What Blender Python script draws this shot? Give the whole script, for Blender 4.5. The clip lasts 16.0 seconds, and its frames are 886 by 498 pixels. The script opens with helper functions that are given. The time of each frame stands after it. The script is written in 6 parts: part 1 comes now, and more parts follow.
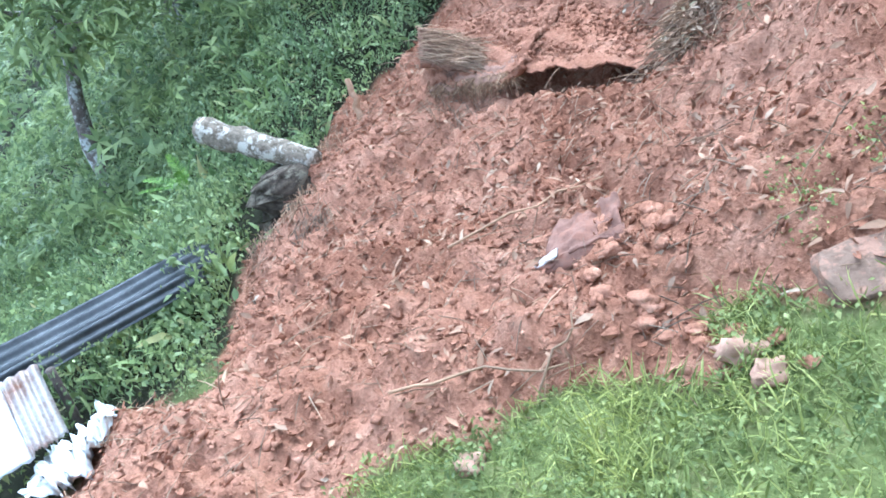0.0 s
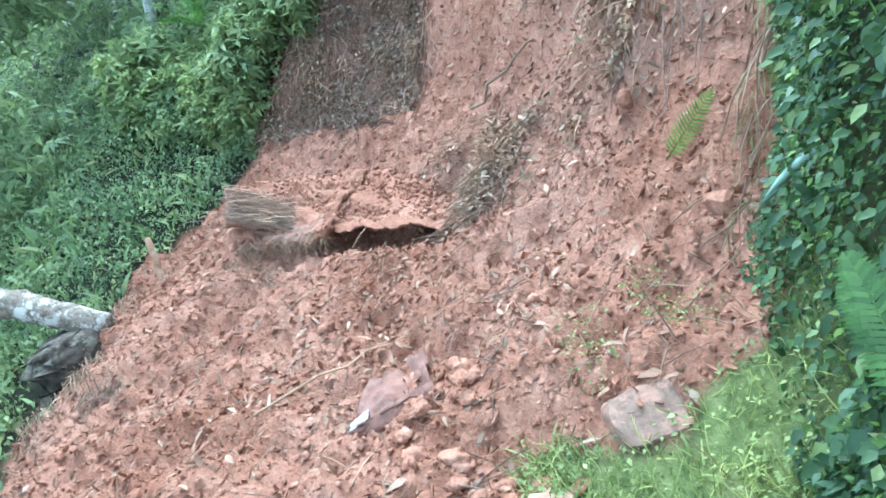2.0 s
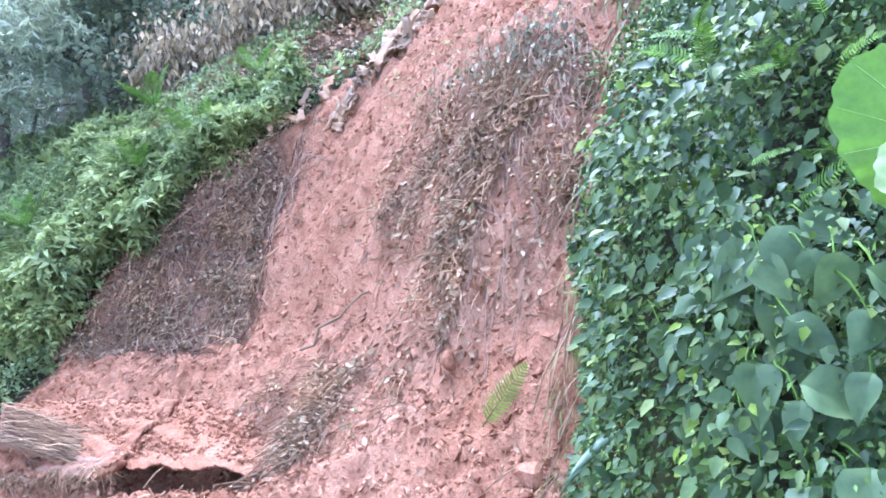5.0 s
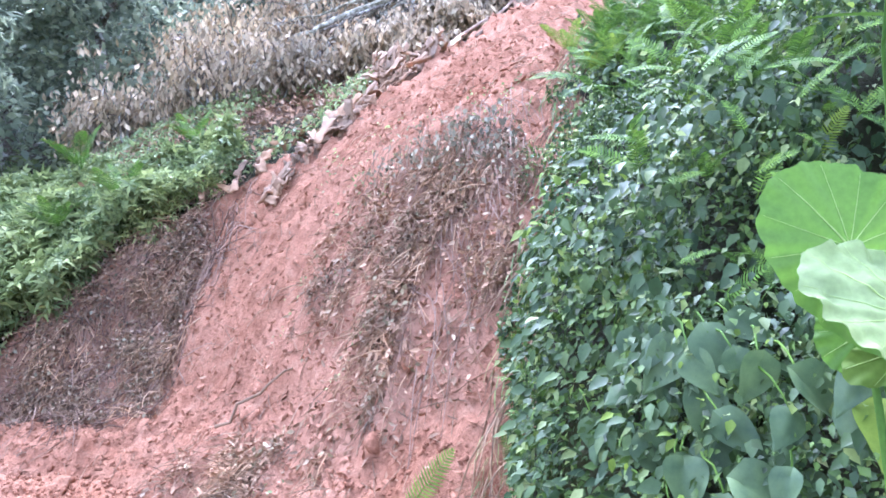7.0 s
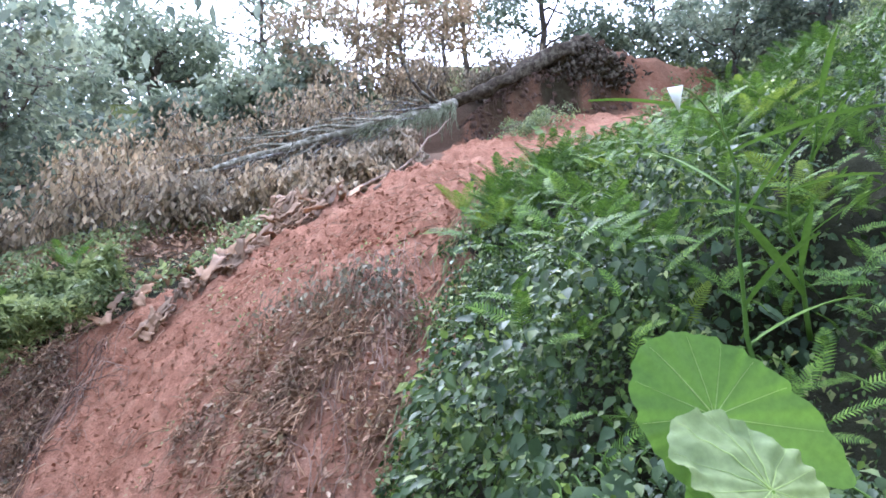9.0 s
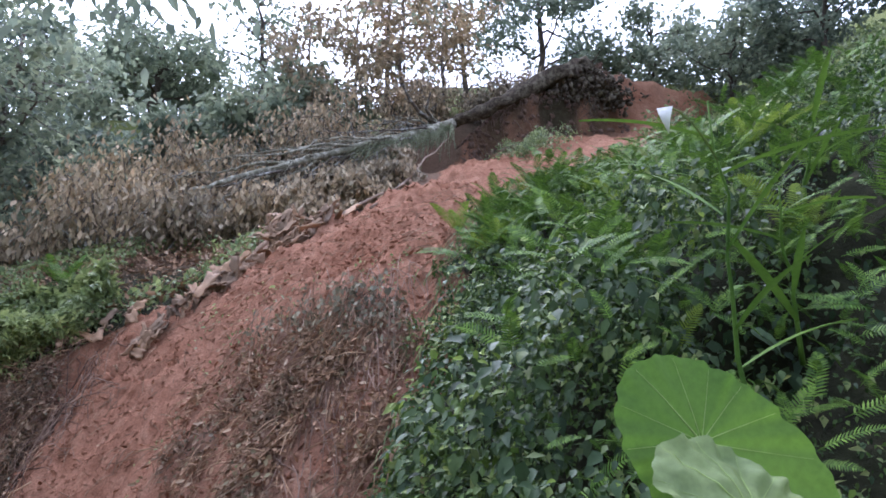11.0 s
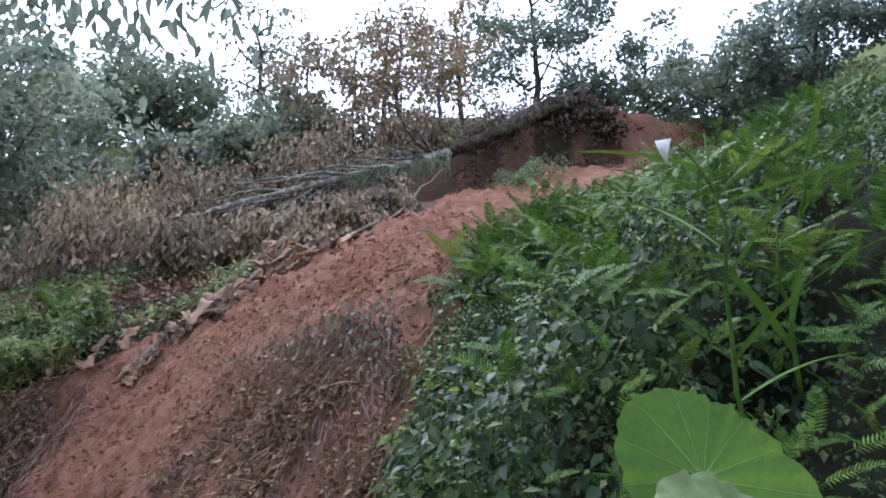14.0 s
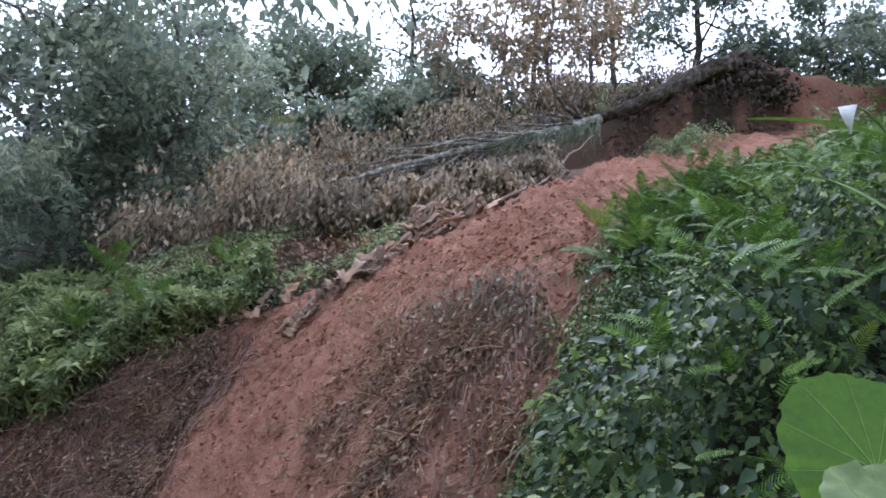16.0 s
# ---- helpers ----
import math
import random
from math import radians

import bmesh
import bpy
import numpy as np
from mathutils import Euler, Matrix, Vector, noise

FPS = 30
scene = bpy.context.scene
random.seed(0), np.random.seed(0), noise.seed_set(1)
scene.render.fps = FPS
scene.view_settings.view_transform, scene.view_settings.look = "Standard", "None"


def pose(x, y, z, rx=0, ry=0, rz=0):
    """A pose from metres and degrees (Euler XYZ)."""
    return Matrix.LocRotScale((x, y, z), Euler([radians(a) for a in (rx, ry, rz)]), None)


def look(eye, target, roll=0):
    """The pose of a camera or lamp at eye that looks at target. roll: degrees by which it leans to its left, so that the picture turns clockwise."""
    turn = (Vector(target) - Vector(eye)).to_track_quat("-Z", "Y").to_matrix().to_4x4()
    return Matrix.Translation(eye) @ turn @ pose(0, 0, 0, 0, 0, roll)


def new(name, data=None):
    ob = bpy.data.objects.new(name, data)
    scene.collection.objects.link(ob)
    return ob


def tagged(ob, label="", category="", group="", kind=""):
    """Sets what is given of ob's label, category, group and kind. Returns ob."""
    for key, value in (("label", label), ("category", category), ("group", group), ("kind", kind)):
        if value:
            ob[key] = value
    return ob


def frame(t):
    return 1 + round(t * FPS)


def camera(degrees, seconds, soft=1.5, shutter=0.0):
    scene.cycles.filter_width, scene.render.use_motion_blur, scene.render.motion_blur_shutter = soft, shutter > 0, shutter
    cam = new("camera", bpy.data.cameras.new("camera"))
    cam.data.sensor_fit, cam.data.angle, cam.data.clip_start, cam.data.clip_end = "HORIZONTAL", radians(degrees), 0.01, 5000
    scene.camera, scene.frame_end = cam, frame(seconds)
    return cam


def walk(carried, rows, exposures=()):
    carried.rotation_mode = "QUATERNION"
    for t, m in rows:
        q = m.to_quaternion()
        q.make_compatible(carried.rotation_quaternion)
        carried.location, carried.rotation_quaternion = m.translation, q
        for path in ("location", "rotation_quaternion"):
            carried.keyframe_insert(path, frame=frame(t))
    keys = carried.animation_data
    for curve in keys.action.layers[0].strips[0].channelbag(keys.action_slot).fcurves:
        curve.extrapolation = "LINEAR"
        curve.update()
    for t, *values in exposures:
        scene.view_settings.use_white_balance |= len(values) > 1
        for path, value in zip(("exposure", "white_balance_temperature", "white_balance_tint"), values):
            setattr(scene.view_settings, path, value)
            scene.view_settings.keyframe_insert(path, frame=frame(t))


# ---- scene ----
cam = camera(64.34, 16.0, soft=1.7)


def eye(x, y, z, yaw, pitch, roll):
    """A hand-held view: yaw to the left from +y, pitch upwards, roll as in look()."""
    a, b = radians(yaw), radians(pitch)
    ahead = Vector((-math.sin(a) * math.cos(b), math.cos(a) * math.cos(b), math.sin(b)))
    return look((x, y, z), Vector((x, y, z)) + ahead, roll)


WALK = [
    (0.0, eye(-0.045, -0.087, 1.639, 54.02, -27.21, -23.51)),
    (0.5, eye(-0.041, -0.075, 1.652, 48.68, -26.74, -21.51)),
    (1.0, eye(-0.027, -0.058, 1.668, 41.78, -22.87, -20.03)),
    (1.5, eye(-0.020, -0.040, 1.667, 38.43, -22.01, -19.27)),
    (2.0, eye(-0.011, -0.020, 1.666, 34.29, -20.91, -17.41)),
    (2.5, eye(-0.004, 0.003, 1.659, 30.86, -19.49, -14.73)),
    (3.0, eye(0.004, 0.018, 1.663, 26.30, -16.05, -11.98)),
    (3.5, eye(0.019, 0.027, 1.677, 22.37, -12.51, -10.44)),
    (4.0, eye(0.017, 0.032, 1.690, 19.79, -9.40, -8.02)),
    (4.5, eye(0.023, 0.034, 1.698, 17.85, -6.57, -6.61)),
    (4.7, eye(0.029, 0.031, 1.708, 17.36, -5.66, -6.75)),
    (6.8, eye(-0.018, -0.011, 1.710, 11.11, -0.26, -3.79)),
    (7.0, eye(-0.019, -0.014, 1.709, 10.05, 1.36, -3.31)),
    (7.5, eye(-0.019, -0.023, 1.715, 6.76, 6.00, -2.09)),
    (8.0, eye(-0.017, -0.014, 1.711, 4.65, 8.13, -1.23)),
    (8.5, eye(-0.012, -0.008, 1.714, 2.12, 10.63, -1.30)),
    (9.0, eye(-0.008, -0.006, 1.716, 0.67, 13.07, -0.98)),
    (9.2, eye(-0.008, -0.006, 1.715, 1.18, 13.33, -0.91)),
    (11.3, eye(0.024, 0.021, 1.721, 0.05, 15.22, -0.08)),
    (11.5, eye(0.023, 0.022, 1.722, -0.57, 15.64, -0.03)),
    (12.0, eye(0.021, 0.027, 1.725, -0.68, 16.19, -0.37)),
    (12.5, eye(0.016, 0.027, 1.724, -0.86, 16.62, 0.04)),
    (13.0, eye(0.012, 0.025, 1.722, 0.35, 16.08, 0.39)),
    (13.5, eye(0.013, 0.024, 1.722, 0.15, 16.89, 0.28)),
    (14.0, eye(0.013, 0.026, 1.725, 0.01, 17.01, -0.00)),
    (14.5, eye(0.007, 0.023, 1.724, 2.22, 15.90, 1.01)),
    (15.0, eye(0.002, 0.022, 1.726, 5.61, 14.71, 2.87)),
    (15.5, eye(-0.007, 0.012, 1.721, 9.57, 14.06, 4.03)),
    (16.0, eye(-0.012, 0.001, 1.717, 11.95, 13.82, 5.01)),
]
LIGHT_METER = [(0.0, 1.17, 4700, 5), (1.0, 1.25, 4560, -3), (2.0, 1.34, 4480, -4), (3.0, 1.53, 4430, -3), (4.7, 1.78, 4600, 16), (7.0, 1.74, 4830, 25), (8.0, 1.63, 4900, 27), (9.0, 1.0, 5110, 22), (11.5, 0.1, 5250, 22), (12.5, -0.05, 5230, 21), (15.0, -0.05, 5180, 21), (16.0, 0.03, 5170, 22)]
walk(cam, WALK, LIGHT_METER)

# ---- daylight: bright overcast ----
SUN_UP, SUN_TURN = radians(60), radians(-25)
world = bpy.data.worlds.new("overcast_sky")
scene.world = world
world.use_nodes = True
wn = world.node_tree
sky = wn.nodes.new("ShaderNodeTexSky")
sky.sky_type = "NISHITA"
sky.sun_disc = False
sky.sun_elevation, sky.sun_rotation = SUN_UP, SUN_TURN
sky.air_density, sky.dust_density, sky.ozone_density = 1.0, 4.0, 1.0
pale = wn.nodes.new("ShaderNodeHueSaturation")
pale.inputs["Saturation"].default_value = 0.3
pale.inputs["Value"].default_value = 2.6
wn.links.new(sky.outputs[0], pale.inputs["Color"])
wn.links.new(pale.outputs[0], wn.nodes["Background"].inputs["Color"])
wn.nodes["Background"].inputs["Strength"].default_value = 0.15
sun_data = bpy.data.lights.new("sun", "SUN")
sun_data.energy, sun_data.angle, sun_data.color = 0.9, radians(60), (1.0, 0.97, 0.92)
sun = new("sun", sun_data)
toward = Vector((math.sin(SUN_TURN) * math.cos(SUN_UP), math.cos(SUN_TURN) * math.cos(SUN_UP), math.sin(SUN_UP)))
sun.matrix_world = look(toward * 60, (0, 0, 0))
# ---- materials ----
def node_mat(name, rough=0.8, spec=0.3):
    m = bpy.data.materials.new(name)
    m.use_nodes = True
    b = m.node_tree.nodes["Principled BSDF"]
    b.inputs["Roughness"].default_value = rough
    b.inputs["Specular IOR Level"].default_value = spec
    return m, m.node_tree, b


def link(nt, a, b):
    nt.links.new(a, b)


def noise_node(nt, scale, detail=6, rough=0.6, coord="Object"):
    tc = nt.nodes.new("ShaderNodeTexCoord")
    n = nt.nodes.new("ShaderNodeTexNoise")
    n.inputs["Scale"].default_value = scale
    n.inputs["Detail"].default_value = detail
    n.inputs["Roughness"].default_value = rough
    link(nt, tc.outputs[coord], n.inputs["Vector"])
    return n


def ramp_node(nt, fac, stops):
    r = nt.nodes.new("ShaderNodeValToRGB")
    els = r.color_ramp.elements
    while len(els) < len(stops):
        els.new(0.5)
    for e, (p, c) in zip(els, stops):
        e.position, e.color = p, (*c, 1)
    link(nt, fac, r.inputs["Fac"])
    return r


def mixed(nt, fac, a, b, kind="MIX"):
    m = nt.nodes.new("ShaderNodeMix")
    m.data_type, m.blend_type = "RGBA", kind
    for sock, v in ((m.inputs[0], fac), (m.inputs[6], a), (m.inputs[7], b)):
        if isinstance(v, (int, float)):
            sock.default_value = v
        elif isinstance(v, tuple):
            sock.default_value = (*v, 1)
        else:
            link(nt, v, sock)
    return m.outputs[2]


def bump(nt, b, height_out, strength, dist):
    n = nt.nodes.new("ShaderNodeBump")
    n.inputs["Strength"].default_value, n.inputs["Distance"].default_value = strength, dist
    link(nt, height_out, n.inputs["Height"])
    link(nt, n.outputs[0], b.inputs["Normal"])


def soil_colour(nt):
    big, mid, fine = noise_node(nt, 0.9, 5), noise_node(nt, 7, 6), noise_node(nt, 45, 5, 0.7)
    c1 = ramp_node(nt, big.outputs[0], [(0.3, (0.266, 0.128, 0.076)), (0.5, (0.355, 0.186, 0.117)), (0.7, (0.441, 0.256, 0.17))]).outputs[0]
    c2 = ramp_node(nt, mid.outputs[0], [(0.3, (0.223, 0.103, 0.0611)), (0.52, (0.368, 0.188, 0.118)), (0.72, (0.507, 0.315, 0.211))]).outputs[0]
    c3 = ramp_node(nt, fine.outputs[0], [(0.35, (0.58, 0.54, 0.52)), (0.62, (1.06, 1.06, 1.06))]).outputs[0]
    damp = ramp_node(nt, noise_node(nt, 0.55, 6, 0.65).outputs[0], [(0.36, (0.72, 0.64, 0.58)), (0.5, (0.97, 0.95, 0.93)), (0.66, (1.08, 1.1, 1.1))]).outputs[0]
    return mixed(nt, 1.0, mixed(nt, 0.8, mixed(nt, 0.5, c1, c2), c3, "MULTIPLY"), damp, "MULTIPLY"), fine, mid


def make_soil():
    m, nt, b = node_mat("red_soil", 0.95, 0.06)
    col, fine, mid = soil_colour(nt)
    isl = nt.nodes.new("ShaderNodeNewGeometry")
    tone = ramp_node(nt, isl.outputs["Random Per Island"], [(0.0, (0.86, 0.84, 0.83)), (0.6, (1.02, 1.02, 1.02)), (1.0, (1.25, 1.3, 1.32))]).outputs[0]
    link(nt, mixed(nt, 1.0, col, tone, "MULTIPLY"), b.inputs["Base Color"])
    bump(nt, b, fine.outputs[0], 0.6, 0.02)
    return m


def make_ground():
    """Red soil where the slope has slipped, dark humus and moss elsewhere; humus also puts shade on the bank under the
    trunk.
    """
    m, nt, b = node_mat("slipped_ground", 0.95, 0.06)
    soil, fine, mid = soil_colour(nt)
    att = nt.nodes.new("ShaderNodeVertexColor")
    att.layer_name = "cover"
    sep = nt.nodes.new("ShaderNodeSeparateColor")
    link(nt, att.outputs[0], sep.inputs[0])
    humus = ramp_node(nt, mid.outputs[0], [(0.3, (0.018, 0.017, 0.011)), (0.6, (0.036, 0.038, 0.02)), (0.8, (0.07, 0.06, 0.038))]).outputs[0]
    rot = ramp_node(nt, noise_node(nt, 16, 6, 0.7).outputs[0], [(0.3, (0.17, 0.098, 0.066)), (0.55, (0.3, 0.178, 0.12)), (0.75, (0.41, 0.265, 0.185))]).outputs[0]
    meadow = ramp_node(nt, mid.outputs[0], [(0.3, (0.08, 0.1, 0.03)), (0.55, (0.16, 0.18, 0.06)), (0.75, (0.24, 0.22, 0.1))]).outputs[0]
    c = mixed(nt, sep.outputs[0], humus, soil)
    c = mixed(nt, sep.outputs[1], c, rot)
    c = mixed(nt, sep.outputs[2], c, meadow)
    link(nt, c, b.inputs["Base Color"])
    both = nt.nodes.new("ShaderNodeMath")
    both.operation = "ADD"
    link(nt, fine.outputs[0], both.inputs[0])
    link(nt, mid.outputs[0], both.inputs[1])
    bump(nt, b, both.outputs[0], 0.7, 0.035)
    return m


def make_leaf(name, dark, light, rough=0.45, spec=0.45, through_light=0.25, yellow=None):
    """Leaf colours that vary from leaf to leaf and over each blade."""
    m, nt, b = node_mat(name, rough, spec)
    isl = nt.nodes.new("ShaderNodeNewGeometry")
    stops = [(0.0, dark), (0.86, light), (1.0, yellow or tuple(1.25 * v for v in light))]
    c = ramp_node(nt, isl.outputs["Random Per Island"], stops).outputs[0]
    obi = nt.nodes.new("ShaderNodeObjectInfo")
    tone = ramp_node(nt, obi.outputs["Random"], [(0.0, (0.8, 0.82, 0.8)), (1.0, (1.2, 1.15, 1.0))]).outputs[0]
    patch = ramp_node(nt, noise_node(nt, 1.7, 3).outputs[0], [(0.3, (0.6, 0.66, 0.66)), (0.65, (1.2, 1.14, 1.0))]).outputs[0]
    grain = ramp_node(nt, noise_node(nt, 60, 4).outputs[0], [(0.3, (0.85, 0.85, 0.85)), (0.7, (1.1, 1.1, 1.1))]).outputs[0]
    c = mixed(nt, 1.0, mixed(nt, 1.0, mixed(nt, 1.0, c, tone, "MULTIPLY"), patch, "MULTIPLY"), grain, "MULTIPLY")
    link(nt, c, b.inputs["Base Color"])
    if through_light:
        tr = nt.nodes.new("ShaderNodeBsdfTranslucent")
        link(nt, c, tr.inputs["Color"])
        mx = nt.nodes.new("ShaderNodeMixShader")
        mx.inputs[0].default_value = through_light
        link(nt, b.outputs[0], mx.inputs[1])
        link(nt, tr.outputs[0], mx.inputs[2])
        link(nt, mx.outputs[0], nt.nodes["Material Output"].inputs["Surface"])
    return m


def make_bark(name, a, bcol, scale=9, patches=None):
    m, nt, b = node_mat(name, 0.92, 0.06)
    n = noise_node(nt, scale, 7, 0.7)
    c = ramp_node(nt, n.outputs[0], [(0.35, a), (0.65, bcol)]).outputs[0]
    if patches:
        p = noise_node(nt, scale * 0.6, 5, 0.75)
        f = ramp_node(nt, p.outputs[0], [(0.5, (0, 0, 0)), (0.58, (1, 1, 1))]).outputs[0]
        c = mixed(nt, f, c, patches)
    link(nt, c, b.inputs["Base Color"])
    bump(nt, b, n.outputs[0], 0.6, 0.02)
    return m


def make_metal_sheet(name, base, stain, rough):
    m, nt, b = node_mat(name, rough, 0.5)
    b.inputs["Metallic"].default_value = 0.55
    n = noise_node(nt, 3.5, 7, 0.7)
    c = ramp_node(nt, n.outputs[0], [(0.42, base), (0.62, stain)]).outputs[0]
    g = ramp_node(nt, noise_node(nt, 40, 5).outputs[0], [(0.3, (0.8, 0.8, 0.8)), (0.7, (1.1, 1.1, 1.1))]).outputs[0]
    link(nt, mixed(nt, 1.0, c, g, "MULTIPLY"), b.inputs["Base Color"])
    bump(nt, b, n.outputs[0], 0.2, 0.01)
    return m


SOIL, GROUND = make_soil(), make_ground()
LEAF = make_leaf("creeper_leaf", (0.026, 0.046, 0.018), (0.1, 0.17, 0.04), 0.5, 0.2, 0.18, (0.2, 0.26, 0.085))
LEAF_GREY = make_leaf("greyish_creeper_leaf", (0.035, 0.065, 0.034), (0.082, 0.132, 0.06), 0.48, 0.22, 0.2, (0.17, 0.22, 0.085))
LEAF_DEEP = make_leaf("broad_leaf", (0.06, 0.105, 0.055), (0.12, 0.18, 0.095), 0.5, 0.25, 0.2)
# shrub green set lighter than the leaf itself, to put haze into it
LEAF_SHRUB_HAZY = make_leaf("hazy_shrub_leaf", (0.12, 0.17, 0.075), (0.315, 0.385, 0.18), 0.5, 0.25, 0.4)
FERN = make_leaf("fern_leaf", (0.05, 0.105, 0.024), (0.15, 0.265, 0.045), 0.55, 0.12, 0.22)
FERN_DARK = make_leaf("large_fern_leaf", (0.03, 0.062, 0.018), (0.062, 0.112, 0.032), 0.55, 0.12, 0.15)
FERN_YELLOW = make_leaf("pale_fern_leaf", (0.15, 0.23, 0.04), (0.25, 0.35, 0.06), 0.55, 0.15, 0.35)
GRASS = make_leaf("grass_blade", (0.12, 0.18, 0.07), (0.27, 0.35, 0.15), 0.55, 0.3, 0.3, (0.36, 0.34, 0.17))
WEED = make_leaf("verge_weed_leaf", (0.15, 0.19, 0.06), (0.36, 0.4, 0.15), 0.55, 0.25, 0.3, (0.46, 0.48, 0.2))
# paled, greyed tree green: distance haze is put into the leaf colour
TREE_LEAF_HAZY = make_leaf("hazy_tree_leaf", (0.15, 0.19, 0.155), (0.31, 0.365, 0.3), 0.5, 0.35, 0.55)
LEAF_PALE = make_leaf("pale_blade", (0.3, 0.42, 0.33), (0.38, 0.5, 0.42), 0.45, 0.4, 0.2)
DEAD_LEAF = make_leaf("dead_leaf", (0.25, 0.195, 0.14), (0.58, 0.47, 0.36), 0.75, 0.25, 0.2, (0.72, 0.62, 0.5))
HUSK = make_leaf("dry_husk", (0.16, 0.092, 0.064), (0.41, 0.275, 0.205), 0.8, 0.15, 0.0, (0.56, 0.45, 0.37))
CHIP = make_leaf("pale_chip", (0.27, 0.15, 0.1), (0.44, 0.28, 0.2), 0.88, 0.08, 0.0, (0.52, 0.38, 0.285))
# darker copy of the husk litter: the recess's shade is put into its colour
LITTER_SHADED = make_leaf("shaded_litter", (0.11, 0.074, 0.054), (0.31, 0.215, 0.158), 0.7, 0.2, 0.0, (0.5, 0.4, 0.31))
LITTER_GREY = make_leaf("grey_litter", (0.13, 0.11, 0.075), (0.3, 0.26, 0.185), 0.75, 0.15, 0.1, (0.46, 0.42, 0.32))
HUSK_PINK = make_leaf("pink_husk", (0.2, 0.125, 0.095), (0.46, 0.32, 0.245), 0.8, 0.15, 0.08, (0.62, 0.48, 0.39))
STRAW = make_leaf("dry_stem", (0.16, 0.105, 0.078), (0.37, 0.255, 0.19), 0.88, 0.06, 0.0, (0.48, 0.36, 0.28))
TARO = make_leaf("taro_leaf", (0.155, 0.29, 0.05), (0.185, 0.32, 0.06), 0.5, 0.2, 0.4)
TARO_PALE = make_leaf("faded_taro_leaf", (0.28, 0.37, 0.16), (0.33, 0.41, 0.2), 0.5, 0.35, 0.35)
BARK = make_bark("grey_bark", (0.07, 0.055, 0.045), (0.2, 0.17, 0.14), 9, (0.42, 0.42, 0.38))
BARK_DARK = make_bark("dark_bark", (0.05, 0.042, 0.036), (0.14, 0.115, 0.095))
BARK_ROTTEN = make_bark("rotten_bark", (0.026, 0.021, 0.015), (0.12, 0.095, 0.07), 9, (0.16, 0.14, 0.1))
BARK_WHITE = make_bark("whitish_bark", (0.24, 0.24, 0.19), (0.5, 0.5, 0.43), 14)
BARK_PALE = make_bark("pale_bark", (0.13, 0.12, 0.085), (0.3, 0.285, 0.215), 7, (0.48, 0.46, 0.37))
ROOTS = make_bark("earthy_roots", (0.075, 0.052, 0.04), (0.19, 0.125, 0.09), 7)
STONE = make_bark("grey_stone", (0.15, 0.098, 0.066), (0.25, 0.17, 0.118), 18, (0.31, 0.18, 0.12))
CLOD_PALE = make_bark("pale_clay", (0.33, 0.195, 0.13), (0.43, 0.275, 0.19), 16)
PLANK = make_bark("raw_wood", (0.3, 0.18, 0.1), (0.45, 0.3, 0.19), 14)
ROOF_METAL = make_metal_sheet("weathered_roof_sheet", (0.045, 0.05, 0.052), (0.09, 0.095, 0.097), 0.65)
VEIN = make_leaf("leaf_vein", (0.35, 0.48, 0.17), (0.4, 0.53, 0.2), 0.5, 0.3, 0.0)
WALL_METAL = make_metal_sheet("galvanised_wall_sheet", (0.5, 0.54, 0.56), (0.3, 0.22, 0.18), 0.45)
RUST_METAL = make_metal_sheet("rusty_wall_sheet", (0.42, 0.4, 0.37), (0.2, 0.11, 0.07), 0.6)
MUDDY_SHEET = make_bark("muddy_sheet", (0.15, 0.083, 0.059), (0.26, 0.15, 0.108), 11, (0.24, 0.125, 0.085))
WHITE_PAINT = make_bark("flaked_white_paint", (0.35, 0.31, 0.27), (0.7, 0.68, 0.64), 24)
CLOTH = make_bark("white_plastic", (0.6, 0.6, 0.56), (0.85, 0.85, 0.8), 7)
LICHEN_LOG = make_bark("lichen_bark", (0.085, 0.068, 0.046), (0.25, 0.205, 0.15), 14, (0.42, 0.385, 0.31))
POLE = make_bark("weathered_pole", (0.24, 0.175, 0.13), (0.38, 0.3, 0.23), 12)
ROOT_PALE = make_bark("pale_roots", (0.16, 0.105, 0.075), (0.36, 0.255, 0.19), 5)
TWIG = make_bark("green_twig", (0.13, 0.15, 0.085), (0.32, 0.33, 0.21), 6)
THATCH = make_bark("matted_thatch", (0.19, 0.11, 0.075), (0.33, 0.2, 0.14), 22)
# ---- mesh helpers ----
rng = np.random.default_rng(7)


def mesh_object(name, verts, faces, mat, parent=None, label="", smooth_faces=True):
    me = bpy.data.meshes.new(name)
    me.from_pydata(np.asarray(verts, float).tolist(), [], [list(map(int, f)) for f in faces])
    me.materials.append(mat)
    if smooth_faces:
        me.polygons.foreach_set("use_smooth", [True] * len(me.polygons))
    ob = new(name, me)
    if parent:
        ob.parent = parent
    if label:
        ob["label"] = label
    return ob


def array_mesh(name, verts, faces, mat, parent=None, label="", smooth_faces=False):
    """A mesh from arrays: verts (n, 3), faces (m, 3) or (m, 4)."""
    me = bpy.data.meshes.new(name)
    verts, faces = np.asarray(verts, np.float32), np.asarray(faces, np.int32)
    k = faces.shape[1]
    me.vertices.add(len(verts))
    me.vertices.foreach_set("co", verts.ravel())
    me.loops.add(faces.size)
    me.loops.foreach_set("vertex_index", faces.ravel())
    me.polygons.add(len(faces))
    me.polygons.foreach_set("loop_start", np.arange(0, faces.size, k, dtype=np.int32))
    if smooth_faces:
        me.polygons.foreach_set("use_smooth", np.ones(len(faces), bool))
    me.update(calc_edges=True)
    me.validate()
    me.materials.append(mat)
    ob = new(name, me)
    if parent:
        ob.parent = parent
    if label:
        ob["label"] = label
    return ob


